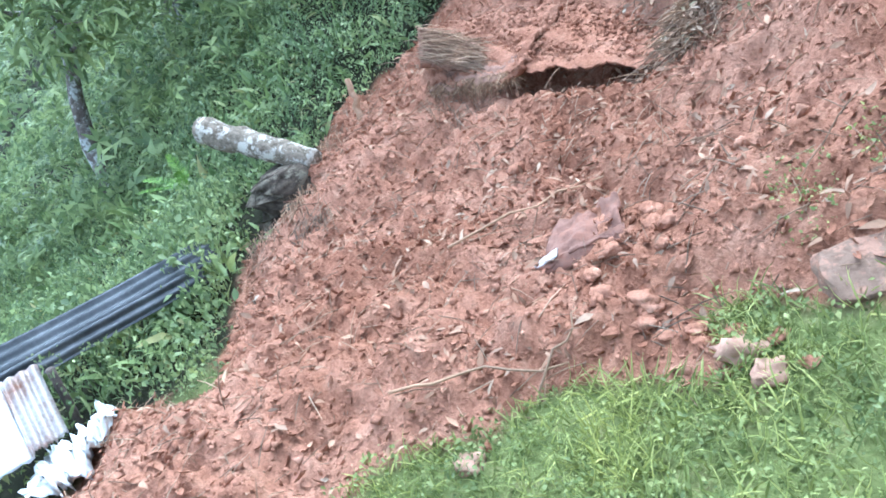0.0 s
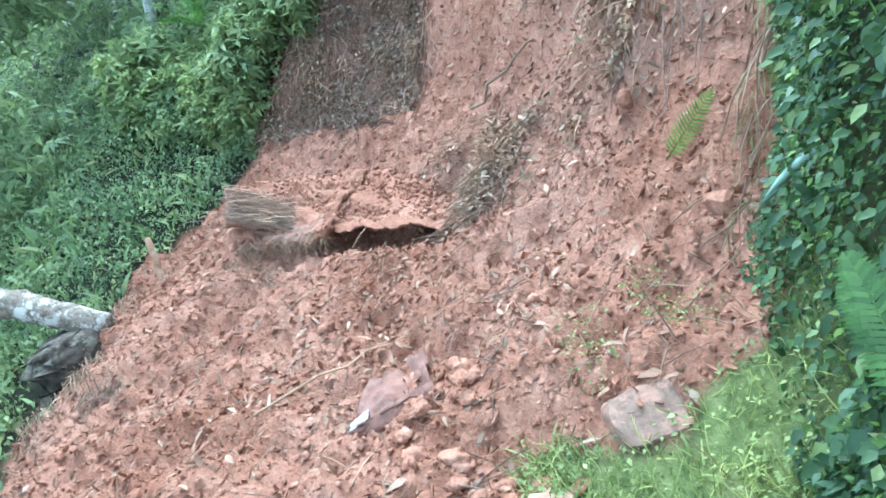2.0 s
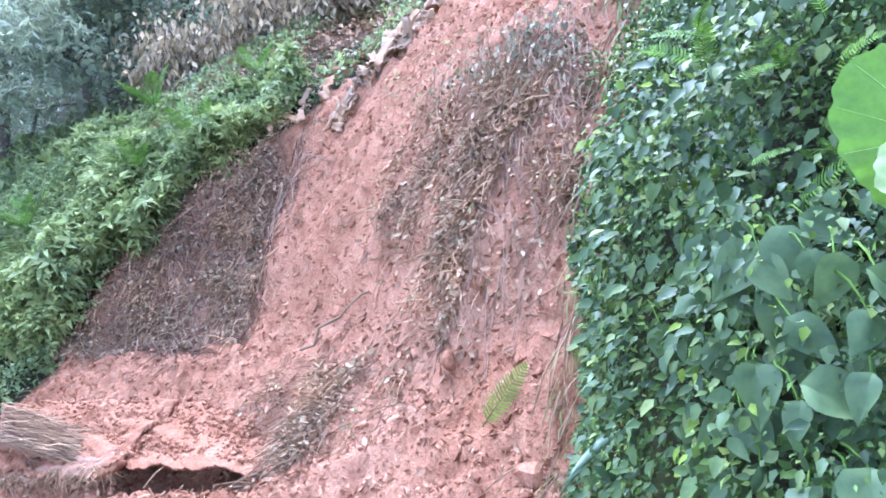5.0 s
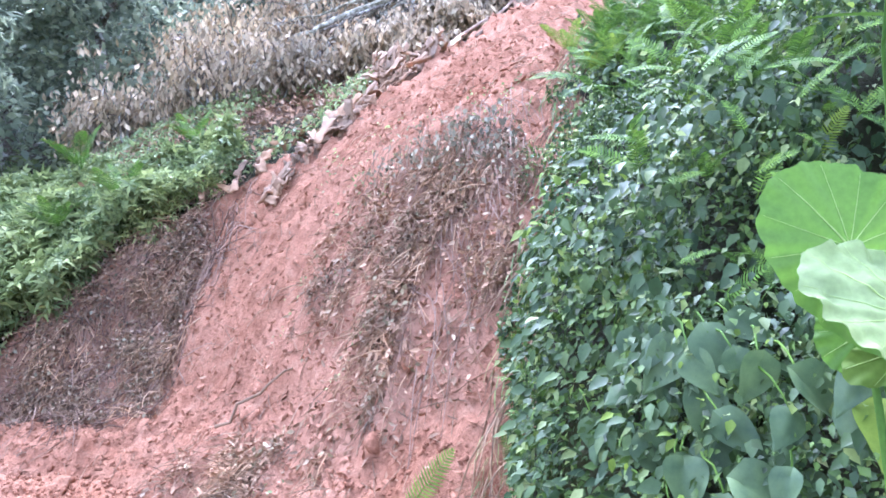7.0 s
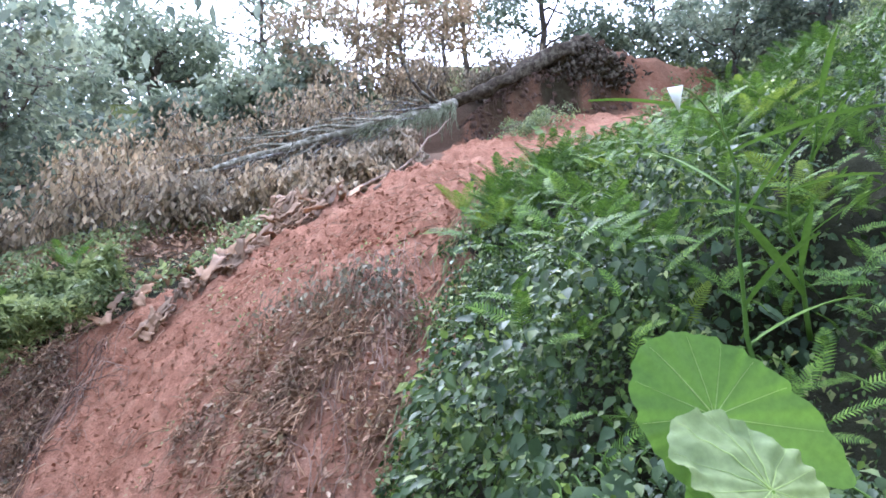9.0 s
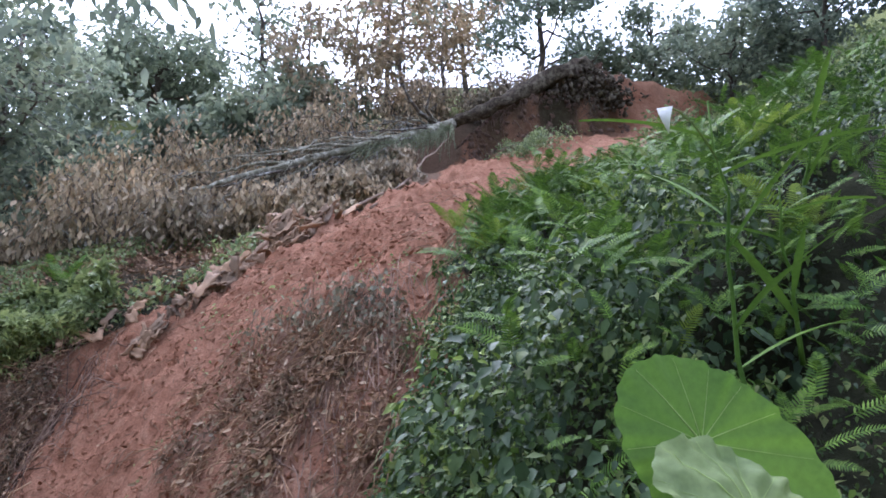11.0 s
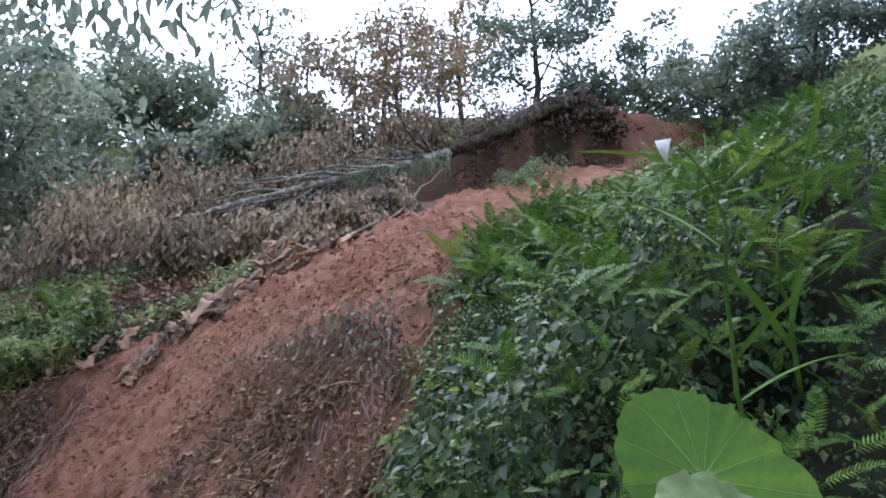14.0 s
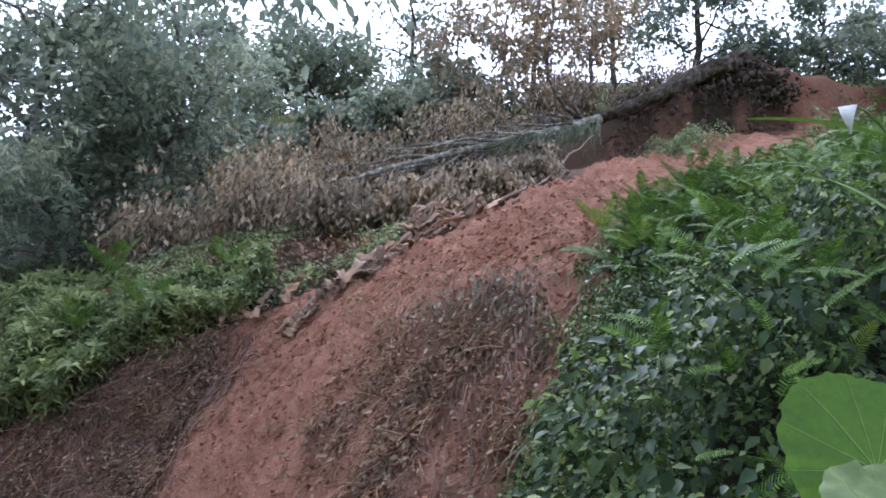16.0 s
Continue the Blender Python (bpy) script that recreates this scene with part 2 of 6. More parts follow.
def thing(name, at, label, category, group="", kind=""):
    ob = new(name)
    ob.empty_display_size = 0.2
    ob.location = at
    return tagged(ob, label, category, group, kind)


def value_noise(x, y, seed=0):
    """Smooth noise between -1 and 1 over the plan."""
    xi, yi = np.floor(x).astype(np.int64), np.floor(y).astype(np.int64)
    fx, fy = x - xi, y - yi
    fx, fy = fx * fx * (3 - 2 * fx), fy * fy * (3 - 2 * fy)

    def lattice(a, b):
        h = (a * 374761393 + b * 668265263 + seed * 974634777) & 0xFFFFFFFF
        h = ((h ^ (h >> 13)) * 1274126177) & 0xFFFFFFFF
        return ((h ^ (h >> 16)) & 0xFFFF) / 32767.5 - 1

    return (lattice(xi, yi) * (1 - fx) + lattice(xi + 1, yi) * fx) * (1 - fy) + (lattice(xi, yi + 1) * (1 - fx) + lattice(xi + 1, yi + 1) * fx) * fy


def fbm(x, y, size, octaves=3, seed=0):
    return sum(value_noise(x / size * 2**k, y / size * 2**k, seed + k) / 2**k for k in range(octaves))


def inside(x, y, poly):
    """Signed distance to a closed outline in plan, positive within."""
    p = np.asarray(poly, float)
    q = np.roll(p, -1, 0)
    best, odd = np.full(x.shape, 1e9), np.zeros(x.shape, bool)
    for (ax, ay), (bx, by) in zip(p, q):
        t = np.clip(((x - ax) * (bx - ax) + (y - ay) * (by - ay)) / ((bx - ax) ** 2 + (by - ay) ** 2), 0, 1)
        best = np.minimum(best, np.hypot(x - ax - t * (bx - ax), y - ay - t * (by - ay)))
        odd ^= ((ay > y) != (by > y)) & (x < (bx - ax) * (y - ay) / (by - ay + 1e-12) + ax)
    return np.where(odd, best, -best)


def unit(v):
    return v / np.maximum(np.linalg.norm(v, axis=-1, keepdims=True), 1e-9)


def scatter(name, template, at, along, normal, size, mat, parent=None, label="", width=None):
    """Copies of a small template (verts, faces) joined into one mesh: y of the template runs along, z along the normal."""
    tv, tf = template
    y = unit(np.asarray(along, float))
    x = unit(np.cross(y, np.asarray(normal, float)))
    z = np.cross(x, y)
    s = np.asarray(size, float)[:, None, None]
    w = s if width is None else np.asarray(width, float)[:, None, None]
    verts = np.asarray(at, float)[:, None] + w * tv[None, :, :1] * x[:, None] + s * tv[None, :, 1:2] * y[:, None] + s * tv[None, :, 2:] * z[:, None]
    n = len(y)
    faces = (tf[None] + (np.arange(n) * len(tv))[:, None, None]).reshape(-1, tf.shape[1])
    return array_mesh(name, verts.reshape(-1, 3), faces, mat, parent, label)


def tris(*f):
    return np.array(f, np.int32)


# leaf shapes, one unit long: (verts, faces)
OVATE = (np.array([(0, 0, 0), (-0.3, 0.3, 0.06), (0, 0.38, -0.02), (0.3, 0.3, 0.06), (-0.2, 0.7, 0.03), (0, 0.72, -0.06), (0.2, 0.7, 0.03), (0, 1, -0.14)]),
         tris((0, 2, 1), (0, 3, 2), (1, 2, 5), (1, 5, 4), (2, 3, 6), (2, 6, 5), (4, 5, 7), (5, 6, 7)))
LANCE = (np.array([(0, 0, 0), (-0.11, 0.35, 0.04), (0.11, 0.35, 0.04), (0, 0.4, 0), (-0.07, 0.7, -0.04), (0.07, 0.7, -0.04), (0, 1, -0.22)]),
         tris((0, 3, 1), (0, 2, 3), (1, 3, 4), (3, 5, 4), (3, 2, 5), (4, 5, 6)))
BLADE = (np.array([(-0.02, 0, 0), (0.02, 0, 0), (-0.02, 0.4, 0.04), (0.02, 0.4, 0.04), (-0.013, 0.75, -0.03), (0.013, 0.75, -0.03), (0, 1, -0.2)]),
         tris((0, 1, 3), (0, 3, 2), (2, 3, 5), (2, 5, 4), (4, 5, 6)))
SMALL_OVATE = (np.array([(0, 0, 0), (-0.29, 0.42, 0.06), (0, 0.5, -0.05), (0.29, 0.42, 0.06), (0, 1, -0.14)]), tris((0, 2, 1), (0, 3, 2), (1, 2, 4), (2, 3, 4)))
SMALL_CURL = (np.array([(0, 0, 0), (-0.22, 0.5, 0.17), (0, 0.45, 0.03), (0.22, 0.5, 0.17), (0, 1, 0.3)]), SMALL_OVATE[1])
SLIM_LEAF = (np.array([(0, 0, 0), (-0.17, 0.42, 0.04), (0, 0.45, 0), (0.17, 0.42, 0.04), (0, 1, -0.24)]), SMALL_OVATE[1])


def tuft_shape(leaves=6):
    """A spray of narrow drooping leaves round one point."""
    vs, fs = [], []
    for i in range(leaves):
        a = 2 * math.pi * i / leaves + 0.3 * (i % 2)
        c, s = math.cos(a), math.sin(a)
        v = SLIM_LEAF[0] * (1.0, 1, 1.6) * (1.0 - 0.08 * (i % 3))
        fs.append(SLIM_LEAF[1] + sum(len(q) for q in vs))
        vs.append(np.stack([v[:, 0] * c + v[:, 1] * s, -v[:, 0] * s + v[:, 1] * c, v[:, 2] + 0.1 * v[:, 1]], -1))
    return np.concatenate(vs), np.concatenate(fs)


TUFT = tuft_shape()
CURLED = (np.array([(0, 0, 0), (-0.22, 0.3, 0.14), (0, 0.3, 0), (0.22, 0.3, 0.14), (-0.16, 0.7, 0.2), (0, 0.7, 0.08), (0.16, 0.7, 0.2), (0, 1, 0.3)]), OVATE[1])
STEM = (np.array([(-0.012, 0, -0.007), (0.012, 0, -0.007), (0, 0, 0.014), (-0.012, 0.5, 0.053), (0.012, 0.5, 0.053), (0, 0.5, 0.074), (-0.006, 1, -0.003), (0.006, 1, -0.003), (0, 1, 0.007)]),
        tris((0, 1, 4), (0, 4, 3), (1, 2, 5), (1, 5, 4), (2, 0, 3), (2, 3, 5), (3, 4, 7), (3, 7, 6), (4, 5, 8), (4, 8, 7), (5, 3, 6), (5, 6, 8)))


def tube(points, radii, sides=8, wobble=0.0, seed=0):
    """Verts and quads of a tapered tube along points."""
    p = np.asarray(points, float)
    r = np.random.default_rng(seed)
    tang = unit(np.gradient(p, axis=0))
    ref = np.array((0, 0, 1.0)) if abs(tang[0][2]) < 0.8 else np.array((1.0, 0, 0))
    a = unit(np.cross(tang, ref))
    b = np.cross(tang, a)
    ang = np.linspace(0, 2 * np.pi, sides, endpoint=False)
    rad = np.asarray(radii, float)[:, None] * (1 + wobble * r.uniform(-1, 1, (len(p), sides)))
    v = p[:, None] + rad[..., None] * (np.cos(ang)[None, :, None] * a[:, None] + np.sin(ang)[None, :, None] * b[:, None])
    f = [(i * sides + j, i * sides + (j + 1) % sides, (i + 1) * sides + (j + 1) % sides, (i + 1) * sides + j) for i in range(len(p) - 1) for j in range(sides)]
    v = v.reshape(-1, 3)
    v = np.concatenate([v, p[:1], p[-1:]])
    n = len(v)
    caps = [(n - 2, (j + 1) % sides, j, j) for j in range(sides)] + [(n - 1, (len(p) - 1) * sides + j, (len(p) - 1) * sides + (j + 1) % sides, (len(p) - 1) * sides + (j + 1) % sides) for j in range(sides)]
    return v, [tuple(dict.fromkeys(q)) for q in f + caps]


def joined(parts):
    verts, faces, n = [], [], 0
    for v, f in parts:
        verts.append(np.asarray(v))
        faces += [tuple(i + n for i in q) for q in f]
        n += len(v)
    return np.concatenate(verts), faces


def bent(a, b, n=7, sag=0.0, wander=0.0, seed=0):
    """Points from a to b that bow and wander."""
    r = np.random.default_rng(seed)
    t = np.linspace(0, 1, n)[:, None]
    p = np.asarray(a, float) * (1 - t) + np.asarray(b, float) * t
    p[:, 2] -= (sag * 4 * t * (1 - t))[:, 0]
    p[1:-1] += r.normal(0, wander, (n - 2, 3))
    return p


def chunk(seed, corners=14):
    """Verts and triangles of an angular crumb of about unit radius."""
    r = np.random.default_rng(seed + 900)
    bm = bmesh.new()
    for _ in range(corners):
        d = r.normal(size=3)
        bm.verts.new(d / np.linalg.norm(d) * r.uniform(0.75, 1.1) * (1, 0.85, 0.6))
    hull = bmesh.ops.convex_hull(bm, input=bm.verts)
    bmesh.ops.delete(bm, geom=[g for g in hull["geom_interior"] if isinstance(g, bmesh.types.BMVert)], context="VERTS")
    bmesh.ops.triangulate(bm, faces=bm.faces)
    bm.verts.index_update()
    out = np.array([v.co[:] for v in bm.verts]), np.array([[v.index for v in f.verts] for f in bm.faces], np.int32)
    bm.free()
    return out


def lump(seed, flat=0.7, rough=0.25, level=2):
    """Verts and faces of an irregular clod of about unit radius."""
    bm = bmesh.new()
    bmesh.ops.create_icosphere(bm, subdivisions=level, radius=1)
    off = Vector((seed * 3.7, seed * 1.3, seed * 2.1))
    for v in bm.verts:
        k = 1 + rough * noise.noise(v.co * 1.3 + off) * 1.6 + rough * 0.7 * noise.noise(v.co * 3.1 + off)
        v.co = Vector((v.co.x * k, v.co.y * k, v.co.z * k * flat))
    bm.verts.index_update()
    out = np.array([v.co[:] for v in bm.verts]), np.array([[v.index for v in f.verts] for f in bm.faces], np.int32)
    bm.free()
    return out


# ---- the lie of the land ----
def ramp(x, xs, ys):
    return np.interp(x, xs, ys)


def smooth(a, b, x):
    t = np.clip((x - a) / (b - a), 0, 1)
    return t * t * (3 - 2 * t)


# foot of the hill: y of the foot for each x
FOOT_X, FOOT_Y = (-14, -9, -6.4, -4, -2.5, -1.5, -0.5, 1.0, 4.0), (5.5, 5.8, 6.3, 6.35, 5.35, 4.5, 3.45, 3.65, 3.7)
# height against distance up the hill
UP_V, UP_Z = (-9, -2.6, -0.9, 0, 0.7, 2.1, 4, 9, 16, 23, 27, 60), (-0.85, -0.66, -0.15, 0.3, 1.35, 2.9, 3.95, 6.3, 10.6, 15.2, 17.8, 19.5)
SIDE_V, SIDE_Z = (-40, -8, -4, -2.7, 3, 10, 21, 26, 60), (-1.6, -1.3, -0.75, -0.35, 2.2, 5.4, 15.0, 16.6, 17.5)
# edge of the overgrown bank: x of the edge for each y
BANK_Y, BANK_X = (0.6, 1.6, 2.4, 3.3, 5.0, 8.0, 11.0, 14.5, 19.0, 26), (0.75, 0.1, -0.3, -0.42, -0.12, 0.4, 1.6, 3.8, 6.4, 9)
BANK_UY, BANK_UZ = (0.3, 1.0, 2.0, 3.5, 8.0, 11.0, 14.5, 19, 30, 60), (-0.15, 0.05, 0.62, 1.70, 3.15, 4.6, 6.6, 9.7, 15.5, 18)


def softened(fn, x, w, n=5):
    return sum(fn(x + w * k) for k in np.linspace(-1, 1, n)) / n


def height(x, y):
    """Height of the bare ground, for arrays of x and y."""
    x, y = np.asarray(x, float), np.asarray(y, float)
    v = y - softened(lambda a: ramp(a, FOOT_X, FOOT_Y), x, 0.8)
    up = softened(lambda a: ramp(a, UP_V, UP_Z), v, 0.25)
    side_hill = softened(lambda a: ramp(a, SIDE_V, SIDE_Z), v, 0.5) - 0.1 * np.clip(-7 - x, 0, 30)
    up = up + (side_hill - up) * smooth(-5.5, -9.5, x)
    # level verge where the viewer stands
    verge = -0.2 * np.clip(-0.62 * x + 0.6 * y, 0, 4) + 0.03 * x * (np.abs(x) < 8)
    k = smooth(0.6, 2.6, np.hypot(x, np.minimum(y, 0) * 0 + np.maximum(y, 0)) + np.maximum(0, v + 1) * 2)
    z = verge * (1 - k) + up * k
    z = np.where(y < 0, verge * smooth(-3, 0, y) * (1 - k) + z * k * smooth(-6, 0, y) + verge * 0, z)
    # overgrown bank
    edge = softened(lambda a: ramp(a, BANK_Y, BANK_X), y, 0.5)
    side = x - edge
    top = softened(lambda a: ramp(a, BANK_UY, BANK_UZ), y, 0.3) + 0.5 * np.clip(side, 0, 14)
    bank = smooth(-0.12, 0.45, side) * smooth(0.4, 1.2, y)
    return z + np.maximum(top - z, 0) * bank


# outline of the slipped, bare slope in plan
SLIP = [(-4.4, -2.6), (-4.6, -0.1), (-4.9, 0.3), (-4.4, 0.85), (-5.65, 1.9), (-5.95, 2.6), (-6.6, 3.6), (-6.65, 4.3), (-6.3, 5.2), (-6.3, 6.1), (-6.1, 6.9), (-5.5, 7.5), (-4.8, 8.1),
        (-4.2, 8.35), (-3.6, 8.5), (-2.95, 8.65), (-2.4, 9.1), (-2.15, 9.8), (-1.8, 10.6), (-1.0, 11.3), (-0.35, 12.4), (-0.1, 13.5), (0.2, 14.6), (0.2, 17.3), (0.3, 19.2), (1.9, 20.2), (3.2, 21.2), (5.4, 22.6), (8.6, 23.6), (9.6, 22.4), (7.4, 20.4), (5.3, 17.0), (3.9, 14.5), (1.65, 11.0),
        (0.42, 8.0), (-0.05, 5.0), (-0.35, 3.3), (-0.45, 2.7), (-0.85, 2.25), (-1.15, 2.2), (-1.38, 2.2), (-1.18, 1.86), (-1.5, 1.78), (-1.9, 1.72), (-2.1, 1.62), (-2.12, 1.4), (-2.1, 1.26), (-2.45, 1.14), (-2.75, 0.95), (-2.72, 0.7), (-2.9, -2.6)]
# mats of roots and leaves that still cling to the face
FACE_MAT = [(-1.75, 6.45), (-1.2, 6.1), (-0.45, 5.4), (-0.28, 5.05), (-0.45, 4.65), (-0.6, 4.15), (-0.95, 4.1), (-1.95, 4.75), (-2.15, 5.2), (-2.35, 5.85), (-2.25, 6.4)]
RECESS_MAT = [(-6.5, 6.05), (-6.2, 6.8), (-5.8, 7.5), (-4.8, 8.0), (-4.1, 7.9), (-3.92, 7.0), (-3.88, 6.45), (-4.5, 6.3), (-5.5, 6.0)]


def slip(x, y):
    """Signed distance into the bare slope, with a ragged edge."""
    return inside(x, y, SLIP) + 0.16 * fbm(x, y, 0.7, 3, 11)


def blot(x, y, cx, cy, rx, ry, turn=0):
    c, s = math.cos(radians(turn)), math.sin(radians(turn))
    u, v = ((x - cx) * c + (y - cy) * s) / rx, (-(x - cx) * s + (y - cy) * c) / ry
    return np.exp(-(u * u + v * v) ** 2)


def rot_cover(x, y):
    """Where roots and rotting leaves still cling to the bare face."""
    ragged = 0.22 * fbm(x, y, 0.45, 3, 27)
    a = 1.15 * smooth(-0.12, 0.3, inside(x, y, RECESS_MAT) + ragged) + (0.8 + 0.25 * smooth(-1.7, -0.7, x)) * smooth(-0.12, 0.3, inside(x, y, FACE_MAT) + ragged) + 0.95 * blot(x, y, -2.8, 4.72, 0.62, 0.42, -25)
    a = a + 0.7 * blot(x, y, 5.6, 21.0, 1.6, 0.9, 20)
    a = a + 0.6 * blot(x, y, -4.5, 8.6, 0.9, 0.5, 30) + 0.5 * blot(x, y, -3.0, 10.6, 0.35, 1.6, 0)
    return np.clip(a * (0.78 + 0.7 * fbm(x, y, 0.4, 3, 23)), 0, 1)


def ridged(x, y, size, seed):
    """Broken, crumbly lumps."""
    return sum((0.5 - np.abs(value_noise(x / size * 2**k + 7 * k, y / size * 2**k, seed + k))) / 1.7**k for k in range(4))


# dark pits between the clumps on the overgrown bank: x, y and half sizes
HOLLOWS = [(1.95, 3.7, 0.5, 0.28), (1.35, 2.95, 0.32, 0.2), (2.7, 4.6, 0.6, 0.3), (0.62, 2.5, 0.22, 0.16), (0.25, 3.05, 0.16, 0.2), (1.5, 4.7, 0.4, 0.22), (2.3, 3.2, 0.4, 0.22), (0.75, 4.3, 0.26, 0.18)]
CREST_X, CREST_Y, CREST_Z = (-0.5, 0.5, 1.5, 2.4, 3.3, 4.3, 6, 9), (18.75, 18.7, 19.0, 19.2, 19.3, 19.6, 20.8, 22.2), (9.2, 9.75, 10.8, 11.5, 12.1, 12.5, 12.7, 13.0)


def relief(x, y):
    """Lumps of the fallen soil and small unevenness elsewhere."""
    s = smooth(-0.05, 0.35, slip(x, y))
    foot = y - ramp(x, FOOT_X, FOOT_Y)
    heap = smooth(1.2, -0.2, foot)
    z = s * (heap * (0.08 * fbm(x, y, 0.75, 2, 3) + 0.03 * fbm(x, y, 0.2, 3, 5)) + (1 - heap) * (0.08 * fbm(x, y, 0.9, 3, 6) + 0.1 * ridged(x, y, 0.36, 8) + 0.05 * ridged(x, y, 0.15, 7)))
    z = z + s * heap * (0.1 * ridged(x, y, 0.42, 15) + 0.07 * ridged(x, y, 0.17, 16))
    # downhill grooves in the bare face and the thickness of the clinging mats
    z = z + s * (1 - heap) * (0.06 * ridged(x * 2.2, y * 0.5, 0.4, 57) + rot_cover(x, y) * (0.05 + 0.07 * ridged(x, y, 0.2, 59)))
    # the left part of the face stands back
    z = z - 0.42 * smooth(-3.85, -4.1, x + 0.12 * fbm(x, y, 0.6, 2, 17)) * smooth(5.9, 6.6, y) * smooth(0.0, 0.5, slip(x, y))
    # gullies and torn lumps higher up
    z = z + s * smooth(7.5, 9.5, y) * (0.16 * ridged(x + 0.3 * y, y * 0.6, 0.9, 51) + 0.07 * ridged(x, y, 0.38, 53))
    # torn step under the fallen trunk
    z = z - 0.3 * smooth(0.0, 0.3, slip(x, y)) * smooth(17, 18.4, y) * smooth(6.5, 4.5, x)
    # the ground drops away below the fork of the fallen tree
    z = z - 0.75 * blot(x, y, 0.1, 17.0, 1.9, 2.4)
    # earth bank that carries the trunk and its roots
    crest_y = ramp(x, CREST_X, CREST_Y) + 0.25 * fbm(x, y, 1.1, 3, 43)
    crest = ramp(x, CREST_X, CREST_Z) + 0.2 * fbm(x, y, 0.9, 3, 45) + 0.14 * ridged(x, y, 0.5, 49) - height(x, y) - z
    z = z + np.maximum(crest, 0) * smooth(-0.75, 0.05, y - crest_y) * smooth(-0.6, 0.8, x) * smooth(9.8, 8.6, x)
    z = z + (1 - s) * 0.06 * fbm(x, y, 0.9, 2, 9)
    z = z + s * heap * (0.22 * np.exp(-(((x + 5.2) / 0.7) ** 2 + ((y - 3.6) / 1.2) ** 2)) + 0.12)
    # the recess full of roots is deeply uneven
    z = z - 0.12 * blot(x, y, -4.95, 6.95, 1.2, 0.7, 20) * np.clip(0.4 + fbm(x, y, 0.35, 3, 47), 0, 1.2)
    for cx, cy, rx, ry in HOLLOWS:
        z = z - 0.65 * blot(x, y, cx, cy, rx, ry, 20)
    # undercut below the thatch
    z = z - 0.09 * np.exp(-(((x + 4.72) / 0.5) ** 4 + ((y - 4.2 - 0.25 * (x + 4.72)) / 0.17) ** 4))
    # hollow under the buried sheet
    return z - 0.42 * np.exp(-(((x + 3.55) / 0.78) ** 4 + ((y - 4.62 + 0.12 * (x + 3.55)) / 0.34) ** 4))


def surface(x, y):
    return height(x, y) + relief(np.asarray(x, float), np.asarray(y, float))


def surface_at(x, y):
    return float(surface(np.array([x]), np.array([y]))[0])


def slope_normal(x, y, e=0.08):
    gx, gy = (height(x + e, y) - height(x - e, y)) / (2 * e), (height(x, y + e) - height(x, y - e)) / (2 * e)
    return unit(np.stack([-gx, -gy, np.ones_like(gx)], -1))


def bank_side(x, y):
    return x - ramp(y, BANK_Y, BANK_X)


def build_ground():
    fx = np.concatenate([[-900, -400, -200, -120, -80, -60, -50, -40, -33], np.arange(-28, -8, 0.5), np.arange(-8, -6.8, 0.1), np.arange(-6.8, 0.4, 0.032), np.arange(0.4, 1.6, 0.07), np.arange(1.6, 6, 0.11), np.arange(6, 10, 0.25), np.arange(10, 20, 1), [22, 28, 36, 50, 80, 140, 300, 900]])
    fy = np.concatenate([[-900, -400, -200, -100, -60, -40, -25, -15, -10, -6, -4, -3], np.arange(-2.5, 0, 0.15), np.arange(0, 8.8, 0.032), np.arange(8.8, 12, 0.07), np.arange(12, 18.4, 0.1), np.arange(18.4, 21, 0.08), np.arange(21, 24, 0.2), np.arange(24, 40, 1), [42, 50, 65, 90, 150, 300, 900]])
    gx, gy = np.meshgrid(fx, fy)
    gz = surface(gx, gy)
    n, k = gx.shape
    idx = np.arange(n * k).reshape(n, k)
    faces = np.stack([idx[:-1, :-1], idx[:-1, 1:], idx[1:, 1:], idx[1:, :-1]], -1).reshape(-1, 4)
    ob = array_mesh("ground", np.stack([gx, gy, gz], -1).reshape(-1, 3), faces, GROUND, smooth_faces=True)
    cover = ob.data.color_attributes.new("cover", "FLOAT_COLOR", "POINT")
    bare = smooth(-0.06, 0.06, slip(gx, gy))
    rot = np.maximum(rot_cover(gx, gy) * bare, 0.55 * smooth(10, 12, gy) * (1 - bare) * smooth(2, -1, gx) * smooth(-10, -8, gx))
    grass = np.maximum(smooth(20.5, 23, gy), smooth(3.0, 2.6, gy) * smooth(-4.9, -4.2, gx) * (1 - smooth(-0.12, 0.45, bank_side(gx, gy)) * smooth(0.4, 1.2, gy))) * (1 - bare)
    # humus darkens the bank under the trunk: shade put into its earth colour
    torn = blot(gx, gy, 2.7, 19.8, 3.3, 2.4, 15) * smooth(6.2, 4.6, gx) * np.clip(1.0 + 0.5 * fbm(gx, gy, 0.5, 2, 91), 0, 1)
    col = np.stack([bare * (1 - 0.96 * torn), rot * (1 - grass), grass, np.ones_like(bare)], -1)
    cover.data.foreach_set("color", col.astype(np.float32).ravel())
    tagged(ob, "red clay hillside with a bare slipped strip between overgrown banks", "ground", kind="structure")


build_ground()


def plan_points(n, x0, x1, y0, y1, keep):
    """Random places in plan, kept with the chance keep(x, y)."""
    x, y = rng.uniform(x0, x1, n), rng.uniform(y0, y1, n)
    k = rng.random(n) < keep(x, y)
    return x[k], y[k]


def stuff(ob, label, category):
    return tagged(ob, label, category, kind="stuff")


